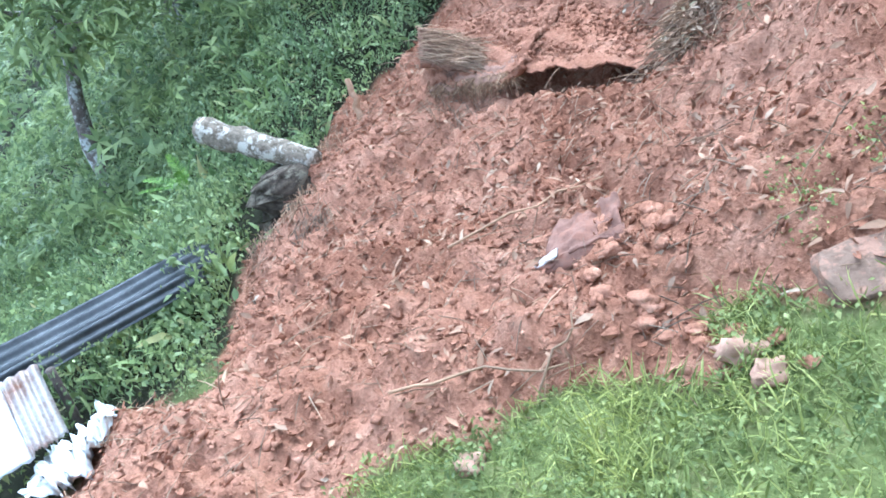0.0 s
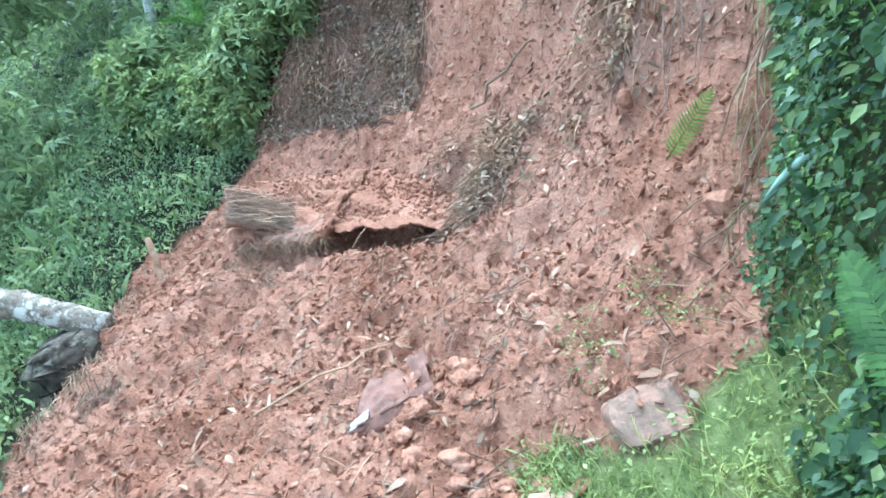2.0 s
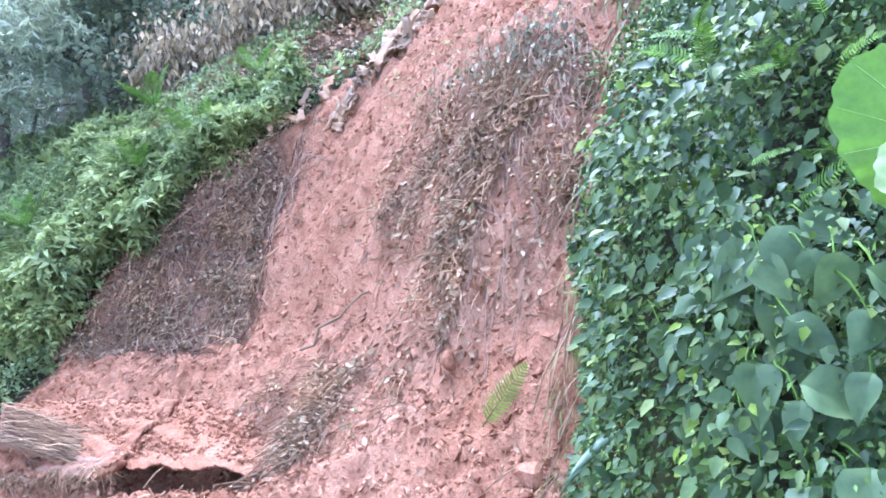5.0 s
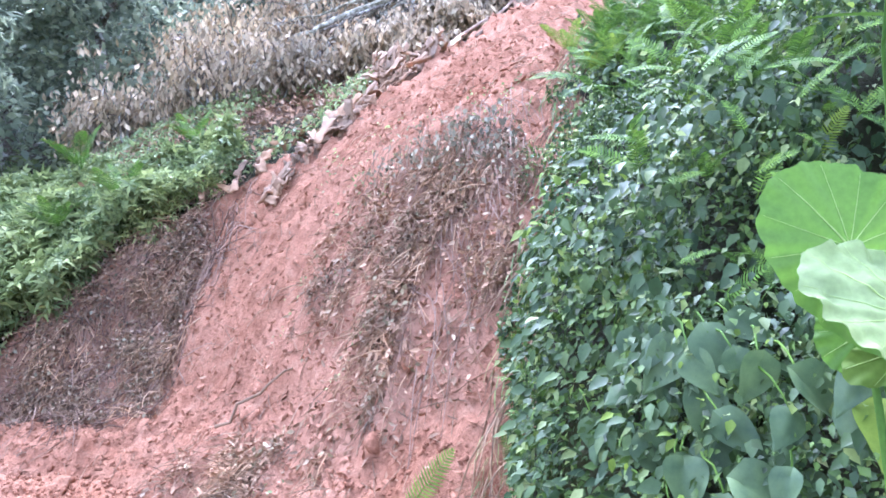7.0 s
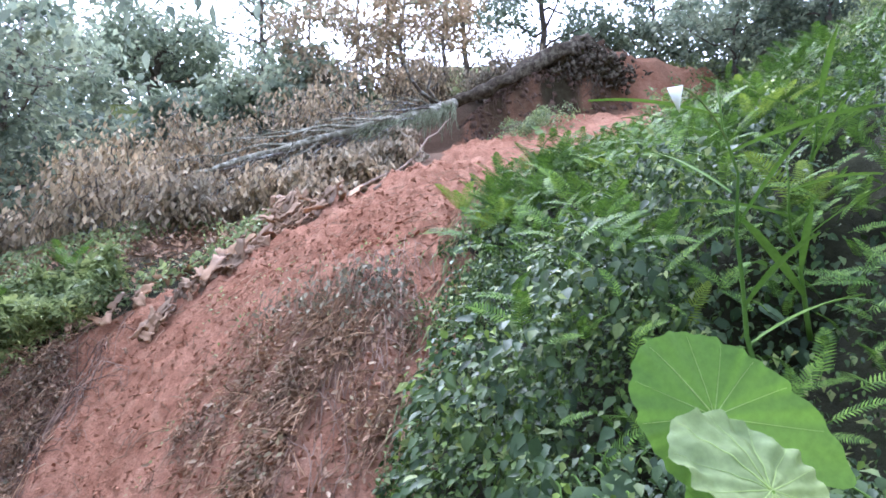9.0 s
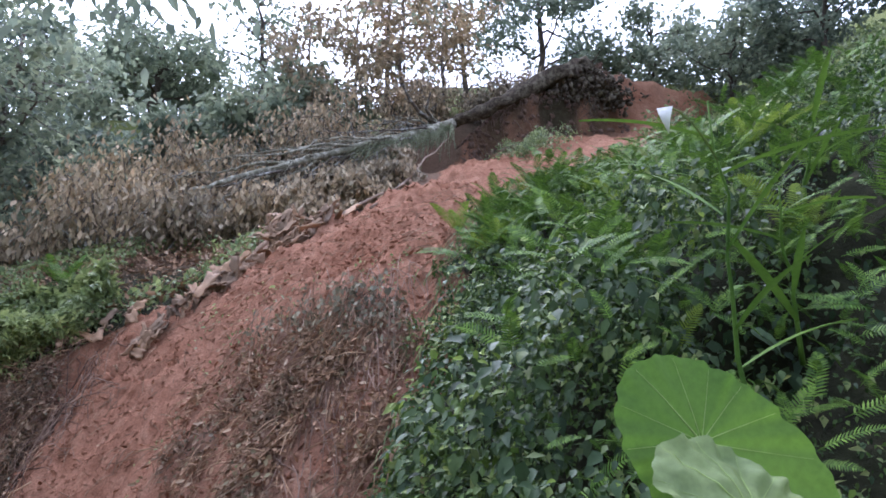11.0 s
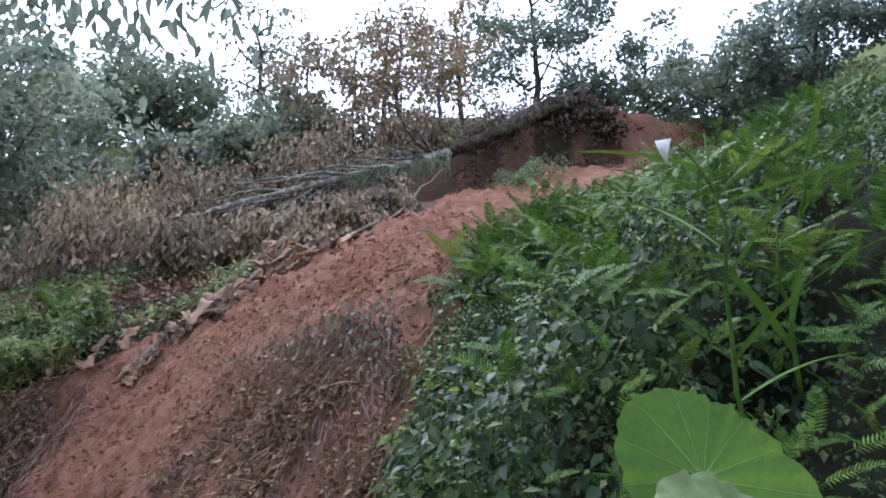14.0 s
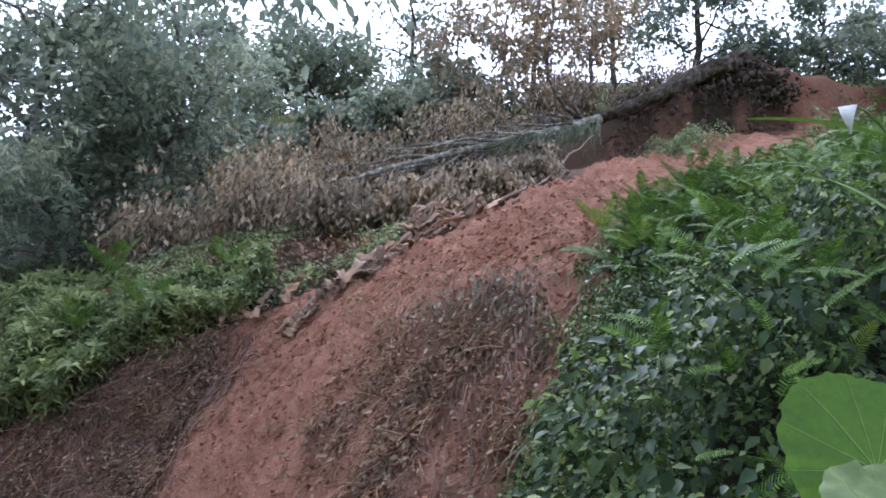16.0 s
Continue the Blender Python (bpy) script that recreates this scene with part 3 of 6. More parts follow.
# ---- fallen soil: clods, chips and dry stems ----
def build_clods():
    def heap(x, y):
        foot = y - ramp(x, FOOT_X, FOOT_Y)
        return (slip(x, y) > 0.02) * (0.35 + 0.65 * smooth(1.5, -0.3, foot)) * (1 - 0.5 * rot_cover(x, y)) * (0.12 + 0.88 * smooth(9, 6.5, y))
    for k, (n, lo, hi, level) in enumerate([(5000, 0.014, 0.045, 1), (40000, 0.009, 0.024, 1), (4500, 0.024, 0.052, 1), (90, 0.05, 0.09, 2)]):
        x, y = plan_points(n, *((-4.5, 6.5, 7.5, 21) if k == 0 else (-6.8, 0.4, -2, 11)), lambda a, b: (slip(a, b) > 0.05) * smooth(20, 8, b) if k == 0 else heap(a, b))
        size = lo * (hi / lo) ** (rng.random(len(x)) ** 1.6)
        at = np.stack([x, y, surface(x, y) + size * 0.15], -1)
        for v in range(3):
            s = slice(v, None, 3)
            ob = scatter("soil_clods", chunk(v + 5 * k, 11 if level == 1 else 20), at[s], rng.normal(size=at[s].shape) * (1, 1, 0.35), slope_normal(x[s], y[s]) + rng.normal(0, 0.35, at[s].shape), size[s], SOIL, width=size[s] * rng.uniform(0.6, 1.2, len(size[s])))
            stuff(ob, "crumbled red clay clods strewn over the landslide", "soil")


build_clods()


def build_debris():
    x, y = plan_points(42000, -6.8, 0.4, -2, 10, lambda a, b: (slip(a, b) > 0.02) * (0.2 + 0.6 * smooth(9, 6.5, b)))
    at = np.stack([x, y, surface(x, y) + rng.uniform(0.0, 0.02, len(x))], -1)
    n = slope_normal(x, y) + rng.normal(0, 1, at.shape) * (0.3 + 0.45 * smooth(6, 5, y))[:, None]
    s = 0.022 * 4.2 ** (rng.random(len(x)) ** 1.5)
    stuff(scatter("soil_flakes", CURLED, at, np.cross(n, rng.normal(size=n.shape)) + (0.3, -0.5, -0.2), n, s, SOIL, width=s * rng.uniform(0.7, 1.3, len(s))), "crumbly flakes of red clay over the slide", "soil")
    x, y = plan_points(13000, -6.8, 0.3, -2, 9.2, lambda a, b: (slip(a, b) > 0) * (0.35 + 0.4 * rot_cover(a, b)))
    at = np.stack([x, y, surface(x, y) + rng.uniform(0.0, 0.035, len(x))], -1)
    n = slope_normal(x, y)
    along = np.cross(n, rng.normal(size=n.shape)) + 0.2 * n * rng.normal(size=(len(x), 1))
    stuff(scatter("dry_stems", STEM, at, along, n, rng.uniform(0.07, 0.3, len(x)), STRAW, width=rng.uniform(0.12, 0.35, len(x))), "thin dry stems and rootlets scattered over red soil", "stems")
    x, y = plan_points(9000, -6.8, 0.3, -2, 9.2, lambda a, b: (slip(a, b) > 0) * (0.04 + 0.12 * smooth(5.5, 4.5, b) + 0.7 * rot_cover(a, b)))
    at = np.stack([x, y, surface(x, y) + rng.uniform(0.0, 0.03, len(x))], -1)
    n = slope_normal(x, y) + rng.normal(0, 0.5, at.shape)
    stuff(scatter("fallen_leaves", CURLED, at, np.cross(n, rng.normal(size=n.shape)), n, rng.uniform(0.03, 0.09, len(x)), HUSK), "curled brown dry leaves lying on red soil", "leaves")


build_debris()


def build_slivers():
    """Pale flat slivers of wood and clay over the heap."""
    x, y = plan_points(11000, -6.6, -0.4, -1.5, 5.2, lambda a, b: (slip(a, b) > 0.05) * (0.25 + 0.75 * smooth(-0.1, 0.4, fbm(a, b, 0.8, 2, 131))))
    at = np.stack([x, y, surface(x, y) + rng.uniform(0.004, 0.03, len(x))], -1)
    n = slope_normal(x, y) + rng.normal(0, 0.45, at.shape)
    s = 0.025 * 5 ** (rng.random(len(x)) ** 1.6)
    stuff(scatter("slivers", LANCE, at, np.cross(n, rng.normal(size=n.shape)), n, s, CHIP, width=s * rng.uniform(0.8, 1.7, len(s))), "pale flat slivers of wood and bark over clay", "slivers")


build_slivers()


def build_clinging_roots():
    """Mats of dead stems, roots and leaves hanging down the torn face."""
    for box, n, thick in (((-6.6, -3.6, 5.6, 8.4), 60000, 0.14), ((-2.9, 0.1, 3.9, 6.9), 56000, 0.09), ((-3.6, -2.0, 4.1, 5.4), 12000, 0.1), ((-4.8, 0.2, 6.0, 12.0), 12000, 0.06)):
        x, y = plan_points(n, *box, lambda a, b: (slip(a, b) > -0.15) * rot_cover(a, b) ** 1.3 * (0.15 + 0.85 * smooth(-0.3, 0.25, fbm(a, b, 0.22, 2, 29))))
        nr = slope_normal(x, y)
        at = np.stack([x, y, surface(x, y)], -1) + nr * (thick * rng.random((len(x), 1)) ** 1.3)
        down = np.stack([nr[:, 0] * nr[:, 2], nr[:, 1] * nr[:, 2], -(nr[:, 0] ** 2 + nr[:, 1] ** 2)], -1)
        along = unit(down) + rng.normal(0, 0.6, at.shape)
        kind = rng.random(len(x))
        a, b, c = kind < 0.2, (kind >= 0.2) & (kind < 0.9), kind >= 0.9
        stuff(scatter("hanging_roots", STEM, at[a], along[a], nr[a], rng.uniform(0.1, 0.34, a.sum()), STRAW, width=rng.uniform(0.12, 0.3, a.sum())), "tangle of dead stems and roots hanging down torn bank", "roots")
        # leaves in the recess take the litter with shade in its colour
        stuff(scatter("rotting_leaves", CURLED, at[b], along[b] + rng.normal(0, 0.5, (b.sum(), 3)), nr[b] + rng.normal(0, 0.7, (b.sum(), 3)), 0.03 * 2.6 ** rng.random(b.sum()), LITTER_SHADED if box[1] < -3.5 else HUSK), "rotting brown leaves matted on torn earth face", "leaves")
        stuff(scatter("grey_leaves", SMALL_OVATE, at[c], along[c] + rng.normal(0, 0.5, (c.sum(), 3)), nr[c] + rng.normal(0, 0.6, (c.sum(), 3)), 0.03 * 2.4 ** rng.random(c.sum()), LITTER_GREY), "withered grey leaves clinging to the torn face", "leaves")
    # grey-green fringe that overhangs the top of the mat
    x, y = plan_points(5000, -1.9, -0.2, 5.0, 6.5, lambda a, b: np.clip(blot(a, b, -0.75, 5.62, 0.55, 0.26, -43) + 0.5 * blot(a, b, -1.35, 6.1, 0.4, 0.2, -40), 0, 1) * 0.7)
    nr = slope_normal(x, y)
    at = np.stack([x, y, surface(x, y)], -1) + nr * (0.2 * rng.random((len(x), 1)))
    along = np.stack([rng.normal(0, 0.5, len(x)), rng.normal(-0.35, 0.4, len(x)), rng.normal(-0.7, 0.4, len(x))], -1)
    k = len(x) // 3
    stuff(scatter("fringe_leaves", SMALL_OVATE, at[k:], along[k:], nr[k:] + rng.normal(0, 0.6, at[k:].shape), rng.uniform(0.04, 0.085, len(x) - k), LITTER_GREY), "grey-green leaves over the edge of the torn mat", "leaves")
    stuff(scatter("fringe_roots", STEM, at[:k], along[:k] + (0, 0, -0.6), nr[:k], rng.uniform(0.15, 0.45, k), STRAW, width=rng.uniform(0.15, 0.3, k)), "thin pale roots hanging from the torn mat", "roots")
    # clumps of roots laid open along the edge of the heap
    for cx, cy, r in ((-5.4, 2.12, 0.16), (-4.95, 2.4, 0.22), (-5.35, 2.55, 0.2), (-6.1, 3.5, 0.2), (-4.75, 4.1, 0.3)):
        n = 70
        a, d = rng.uniform(0, 6.28, n), r * np.sqrt(rng.random(n))
        x, y = cx + np.cos(a) * d, cy + np.sin(a) * d
        at = np.stack([x, y, surface(x, y) + rng.uniform(0.02, 0.14, n)], -1)
        along = np.stack([rng.normal(0.25, 0.4, n), rng.normal(-0.4, 0.35, n), rng.normal(-0.6, 0.35, n)], -1)
        stuff(scatter("root_clump", STEM, at, along, rng.normal(size=(n, 3)), rng.uniform(0.08, 0.3, n), STRAW, width=rng.uniform(0.15, 0.35, n)), "clump of bared roots hanging from the heap edge", "roots")


build_clinging_roots()


def build_root_mat():
    """Long dead stems and roots that hang and trail down the recessed left face."""
    r = np.random.default_rng(77)
    for mat, n, lo, hi, thick, lift in ((ROOTS, 280, 0.3, 0.9, 0.007, 0.1), (ROOT_PALE, 340, 0.2, 0.8, 0.005, 0.18), (STRAW, 90, 0.2, 0.7, 0.006, 0.22)):
        parts = []
        x, y = r.uniform(-6.3, -3.7, 9 * n), r.uniform(6.0, 8.4, 9 * n)
        k = (r.random(9 * n) < 0.85 * blot(x, y, -4.95, 7.05, 1.35, 0.9, 20)) & (slip(x, y) > -0.1)
        x, y = x[k][:n], y[k][:n]
        for i in range(len(x)):
            ln, steps = r.uniform(lo, hi), 7
            a = r.normal(-1.5, 0.9) if r.random() < 0.6 else r.uniform(0, 6.28)
            t = np.linspace(0, 1, steps)
            px = x[i] + math.cos(a) * ln * 0.75 * t + np.cumsum(r.normal(0, 0.055, steps))
            py = y[i] + math.sin(a) * ln * 0.55 * t + np.cumsum(r.normal(0, 0.035, steps))
            pz = surface(px, py) + lift * r.uniform(0.2, 1.0) * np.sin(np.pi * np.clip(t + 0.15, 0, 1)) + 0.015 + r.normal(0, 0.02, steps)
            parts.append(tube(np.stack([px, py, pz], -1), thick * r.uniform(0.5, 1.3) * np.linspace(1, 0.4, steps), 4))
        v, f = joined(parts)
        stuff(mesh_object("root_mat", v, f, mat), "tangled mat of dead stems and roots in the torn recess", "roots")
    # drooping dead stems over the scar beside the bank
    parts = []
    for i in range(170):
        x, y = r.normal(-0.75, 0.28), r.normal(5.45, 0.5)
        t = np.linspace(0, 1, 6)
        px, py = x + r.normal(0, 0.15) * t, y - r.uniform(0.15, 0.5) * t
        pz = surface(px, py) + 0.13 * np.sin(np.pi * np.clip(t + 0.1, 0, 1)) * r.uniform(0.2, 1.0) + 0.01
        parts.append(tube(np.stack([px, py, pz], -1), 0.005 * np.linspace(1, 0.4, 6), 4))
    v, f = joined(parts)
    stuff(mesh_object("drooping_stems", v, f, ROOT_PALE), "drooping dead stems over the torn face", "stems")


build_root_mat()


def build_scarp_debris():
    """Torn roots and dark lumps on the bank under the fallen trunk."""
    x, y = plan_points(1500, 0.0, 5.6, 17.8, 21.0, lambda a, b: (slip(a, b) > 0) * blot(a, b, 2.6, 19.1, 2.8, 0.8, 18))
    at = np.stack([x, y, surface(x, y)], -1)
    s = rng.uniform(0.05, 0.18, len(x))
    stuff(scatter("scarp_lumps", chunk(83, 14), at, rng.normal(size=at.shape), rng.normal(size=at.shape) + (0, 0, 1), s, ROOTS), "dark torn lumps of earth under the fallen trunk", "soil")
    along = np.stack([rng.normal(0, 0.35, len(x)), rng.normal(-0.5, 0.2, len(x)), -np.ones(len(x))], -1)
    stuff(scatter("scarp_roots", STEM, at + (0, -0.05, 0.1), along, rng.normal(size=at.shape), rng.uniform(0.2, 0.8, len(x)), ROOTS, width=rng.uniform(0.6, 1.2, len(x))), "dark roots hanging from the torn bank", "roots")


build_scarp_debris()


# ---- overgrown bank: creepers ----
def clumps(x, y):
    """Where the foliage of the bank heaps up (1) and where it falls away into dark hollows (0)."""
    c = np.clip(0.42 + 1.05 * fbm(x, y, 0.62, 3, 31), 0, 1)
    for cx, cy, rx, ry in HOLLOWS:
        c = c * (1 - 0.9 * blot(x, y, cx, cy, rx, ry, 20))
    return c


def canopy(x, y):
    return 0.05 + (0.16 + 0.34 * smooth(0.15, 0.7, bank_side(x, y))) * clumps(x, y)


def leafy(name, n, box, keep, lift, shape, size, mat, label, category, droop=0.5, wild=0.8, depth=0.75, outward=0.0):
    """Foliage over the ground: leaves at random depth in a canopy of the given height."""
    x, y = plan_points(n, *box, keep)
    nr = slope_normal(x, y)
    d = rng.random(len(x)) ** depth
    at = np.stack([x, y, surface(x, y)], -1) + (nr * 0.6 + (0, 0, 0.5)) * (lift(x, y) * d)[:, None]
    flow = nr * (1, 1, 0) + (0, 0, -droop)
    along = unit(flow) + rng.normal(0, wild, at.shape)
    face = nr * (0.6 + outward) + (0, -0.1 - 0.6 * outward, 0.7 - 0.5 * outward) + rng.normal(0, 0.6 - 0.25 * outward, at.shape)
    s = size[0] * (size[1] / size[0]) ** (rng.random(len(x)) ** 1.2) * (0.8 + 0.3 * fbm(x, y, 0.6, 2, 41))
    return stuff(scatter(name, shape, at, along, face, s, mat, width=s * rng.uniform(0.75, 1.15, len(s))), label, category)


def near_bank(x, y):
    """Where creepers grow, with gaps between the clumps."""
    return (0.1 + 0.9 * smooth(0.05, 0.4, clumps(x, y))) * (bank_side(x, y) > -0.1 + 0.14 * fbm(x, y, 0.3, 2, 51)) * (y > 1.2)


def build_bank():
    low, high = (-0.7, 3.4, 1.4, 5.4), (-0.3, 9.0, 5.2, 13)
    leafy("creeper_leaves", 95000, low, lambda x, y: near_bank(x, y) * (0.25 + 0.75 * smooth(2.2, 0.8, bank_side(x, y))), canopy, SMALL_OVATE, (0.025, 0.068), LEAF, "dense small green creeper leaves covering the bank", "creeper", depth=0.5)
    near = (-0.7, 1.7, 1.4, 3.3)
    leafy("hanging_creeper_leaves", 17000, near, lambda x, y: (bank_side(x, y) > -0.06) * (0.25 + 0.75 * near_bank(x, y)), lambda x, y: 0.9 * canopy(x, y) + 0.02, OVATE, (0.025, 0.07), LEAF, "overlapping green creeper leaves hanging down the near bank", "creeper", 1.0, 0.7, 0.9, 0.6)
    leafy("hanging_creeper_leaves", 4500, near, near_bank, lambda x, y: canopy(x, y) + 0.03, OVATE, (0.05, 0.11), LEAF_GREY, "grey-green creeper leaves hanging down the near bank", "creeper", 1.0, 0.45, 0.4, 0.9)
    leafy("yellow_shoots", 2600, near, lambda x, y: near_bank(x, y) * smooth(0.1, 0.35, fbm(x, y, 0.35, 2, 63)), lambda x, y: canopy(x, y) * 1.1 + 0.04, OVATE, (0.03, 0.065), FERN_YELLOW, "yellow-green young shoots among the creepers", "creeper", 0.5, 0.6, 0.3, 0.5)
    leafy("creeper_leaves", 8000, low, near_bank, canopy, OVATE, (0.05, 0.1), LEAF_GREY, "broad grey-green creeper leaves covering the bank", "creeper", 0.7, 0.6, 0.4)
    leafy("creeper_leaves", 80000, high, lambda x, y: near_bank(x, y) * smooth(9, 4, bank_side(x, y)), canopy, SMALL_OVATE, (0.04, 0.1), LEAF, "dense green creeper leaves covering the upper bank", "creeper", depth=0.5)
    leafy("creeper_leaves", 6000, high, near_bank, canopy, OVATE, (0.06, 0.12), LEAF_GREY, "broad grey-green creeper leaves on the upper bank", "creeper", 0.7, 0.6, 0.4)
    leafy("light_creeper_leaves", 24000, (-0.7, 9.0, 1.6, 15), lambda x, y: near_bank(x, y) * smooth(0.0, 0.35, fbm(x, y, 0.9, 2, 61)), lambda x, y: canopy(x, y) * 1.2, SMALL_OVATE, (0.04, 0.1), LEAF_SHRUB_HAZY, "fresh light green creeper shoots on the bank", "creeper", depth=0.35)
    leafy("shrub_leaves", 26000, (2.0, 16, 9, 24), lambda x, y: near_bank(x, y) * 1.0, lambda x, y: 0.15 + 0.45 * np.clip(0.5 + fbm(x, y, 2.2, 3, 33), 0, 1.5), SMALL_OVATE, (0.12, 0.26), LEAF_SHRUB_HAZY, "hazy light green shrubs on upper right slope", "shrubs")

    # dry vines hanging along the torn edge
    x, y = plan_points(8000, -0.8, 1.2, 3.1, 11, lambda a, b: np.exp(-((bank_side(a, b) - 0.02) / 0.12) ** 2))
    n = slope_normal(x, y)
    at = np.stack([x, y, height(x, y)], -1) + n * rng.uniform(0.0, 0.22, (len(x), 1))
    along = np.stack([rng.normal(-0.25, 0.3, len(x)), rng.normal(-0.2, 0.3, len(x)), rng.normal(-0.9, 0.3, len(x))], -1)
    k = len(x) // 2
    stuff(scatter("edge_vines", STEM, at[:k], along[:k], n[:k], rng.uniform(0.15, 0.5, k), STRAW, width=rng.uniform(0.12, 0.25, k)), "dry vines hanging along the torn edge of the bank", "vines")
    k2 = len(x) - k
    stuff(scatter("edge_grass", BLADE, at[k:], along[k:], n[k:], rng.uniform(0.12, 0.4, k2), GRASS, width=rng.uniform(0.15, 0.3, k2)), "drooping grass along the torn edge of the bank", "grass")
    # green island left on the slide
    leafy("island_leaves", 22000, (0.6, 4.4, 14.2, 18.2), lambda a, b: blot(a, b, 2.1, 15.8, 1.2, 0.7, 35) * (0.2 + 0.8 * smooth(-0.2, 0.3, fbm(a, b, 0.7, 2, 125))), lambda a, b: 0.4 + 0 * a, SMALL_OVATE, (0.07, 0.14), LEAF_SHRUB_HAZY, "green tuft left on the bare slope", "weeds")
    leafy("sprigs", 2600, (-2.6, -0.1, 4.4, 7.4), lambda a, b: (slip(a, b) > 0.1) * (smooth(0.25, 0.5, fbm(a, b, 0.5, 2, 99)) * 0.4 + 0.7 * blot(a, b, -0.7, 5.7, 0.4, 0.35)), lambda a, b: 0.07 + 0 * a, OVATE, (0.03, 0.06), LEAF_SHRUB_HAZY, "sparse green sprigs on the torn face", "weeds")
    # cover behind and beside the viewer
    leafy("verge_cover", 52000, (-12, 12, -9, 2.6), lambda a, b: (slip(a, b) < -0.05) * smooth(0.0, 1.2, np.maximum(np.maximum(-3.2 - a, a - 0.2), -0.2 - b)) * np.exp(-(np.hypot(a + 1, b) / 8) ** 2), lambda a, b: 0.06 + 0.12 * np.clip(0.3 + fbm(a, b, 0.6, 3, 77), 0, 1), SMALL_OVATE, (0.05, 0.12), WEED, "low green weeds round the viewpoint", "weeds")


build_bank()


# ---- verge at the viewer's feet ----
def build_verge():
    def keep(x, y):
        return (slip(x, y) < 0.04) * (bank_side(x, y) < 0.25) * (1 - 0.6 * blot(x, y, -0.75, 2.35, 0.5, 0.35))
    leafy("verge_weeds", 52000, (-3.6, 1.4, -1.6, 2.9), lambda x, y: keep(x, y) * smooth(-1.6, -0.4, y) * smooth(1.4, 0.3, x), lambda x, y: 0.04 + 0.13 * np.clip(0.3 + fbm(x, y, 0.3, 3, 71), 0, 1.3), SMALL_OVATE, (0.024, 0.054), WEED, "low yellow-green weeds growing over the verge", "weeds", 0.2, 0.9)
    x, y = plan_points(26000, -3.4, 0.6, -0.6, 2.95, lambda a, b: keep(a, b) * (0.4 + 0.6 * smooth(-0.2, 0.4, fbm(a, b, 0.5, 2, 73))))
    at = np.stack([x, y, surface(x, y)], -1)
    up = np.stack([rng.normal(0, 0.6, len(x)), rng.normal(-0.15, 0.6, len(x)), rng.uniform(0.4, 1.2, len(x))], -1)
    stuff(scatter("verge_grass", BLADE, at, up, rng.normal(size=at.shape) + (0, 0, 0.5), rng.uniform(0.06, 0.19, len(x)), WEED, width=rng.uniform(0.12, 0.26, len(x))), "tangled green grass on the verge", "grass")
    # tufts that push through the soil
    for cx, cy, r in ((-1.15, 2.55, 0.13), (-0.95, 3.0, 0.16), (-0.72, 2.85, 0.16), (-1.25, 2.75, 0.15)):
        leafy("weed_tuft", 130, (cx - r, cx + r, cy - r, cy + r), lambda a, b: (np.hypot(a - cx, b - cy) < r) * 1.0, lambda a, b: 0.07 + 0 * a, OVATE, (0.02, 0.04), WEED, "small green weed tuft pushing through clay", "weeds", -0.4, 0.7)


build_verge()


# ---- left slope: shrubs and undergrowth ----
def build_left_slope():
    def keep(x, y):
        return (slip(x, y) < 0.05) * (np.hypot(x + 6.05, (y - 2.75) * 1.2) > 0.55) * (x < ramp(y, (4, 9, 14), (-4.0, -3.9, -3.5)))
    leafy("undergrowth_leaves", 60000, (-10, -4.2, 0.2, 9.0), lambda x, y: keep(x, y), lambda x, y: 0.2 + 0.35 * np.clip(0.5 + fbm(x, y, 1.1, 3, 81), 0, 1.4), SMALL_OVATE, (0.04, 0.11), LEAF_SHRUB_HAZY, "dense green undergrowth on the slope", "undergrowth")
    leafy("slope_shrubs", 9000, (-8.5, -4.3, 6.0, 9.1), keep, lambda x, y: 0.2 + 0.55 * np.clip(0.45 + fbm(x, y, 1.3, 3, 83), 0, 1.5), TUFT, (0.14, 0.26), LEAF_SHRUB_HAZY, "leafy shrubs with drooping narrow leaves", "shrubs", -0.2, 0.6)
    leafy("slope_shrubs", 9000, (-26, -9, -4, 13), lambda x, y: 0.9 + 0 * x, lambda x, y: 0.25 + 0.6 * np.clip(0.4 + fbm(x, y, 2.4, 3, 85), 0, 1.5), TUFT, (0.16, 0.34), LEAF_SHRUB_HAZY, "hazy green shrubs and grass on the lower slope", "shrubs", 0.6, 0.7)
    leafy("far_scrub", 8000, (-70, -24, -25, 24), lambda x, y: 0.9 + 0 * x, lambda x, y: 0.5 + 2.2 * np.clip(0.4 + fbm(x, y, 5, 3, 87), 0, 1.5), TUFT, (0.4, 0.9), LEAF_SHRUB_HAZY, "hazy green scrub on the far slope", "shrubs", 0.4, 0.7)
    leafy("slope_grass", 16000, (-16, -5, -2, 9), keep, lambda x, y: 0.15 + 0 * x, LANCE, (0.15, 0.4), GRASS, "long green grass on the lower slope", "grass", -0.6, 0.7)


build_left_slope()


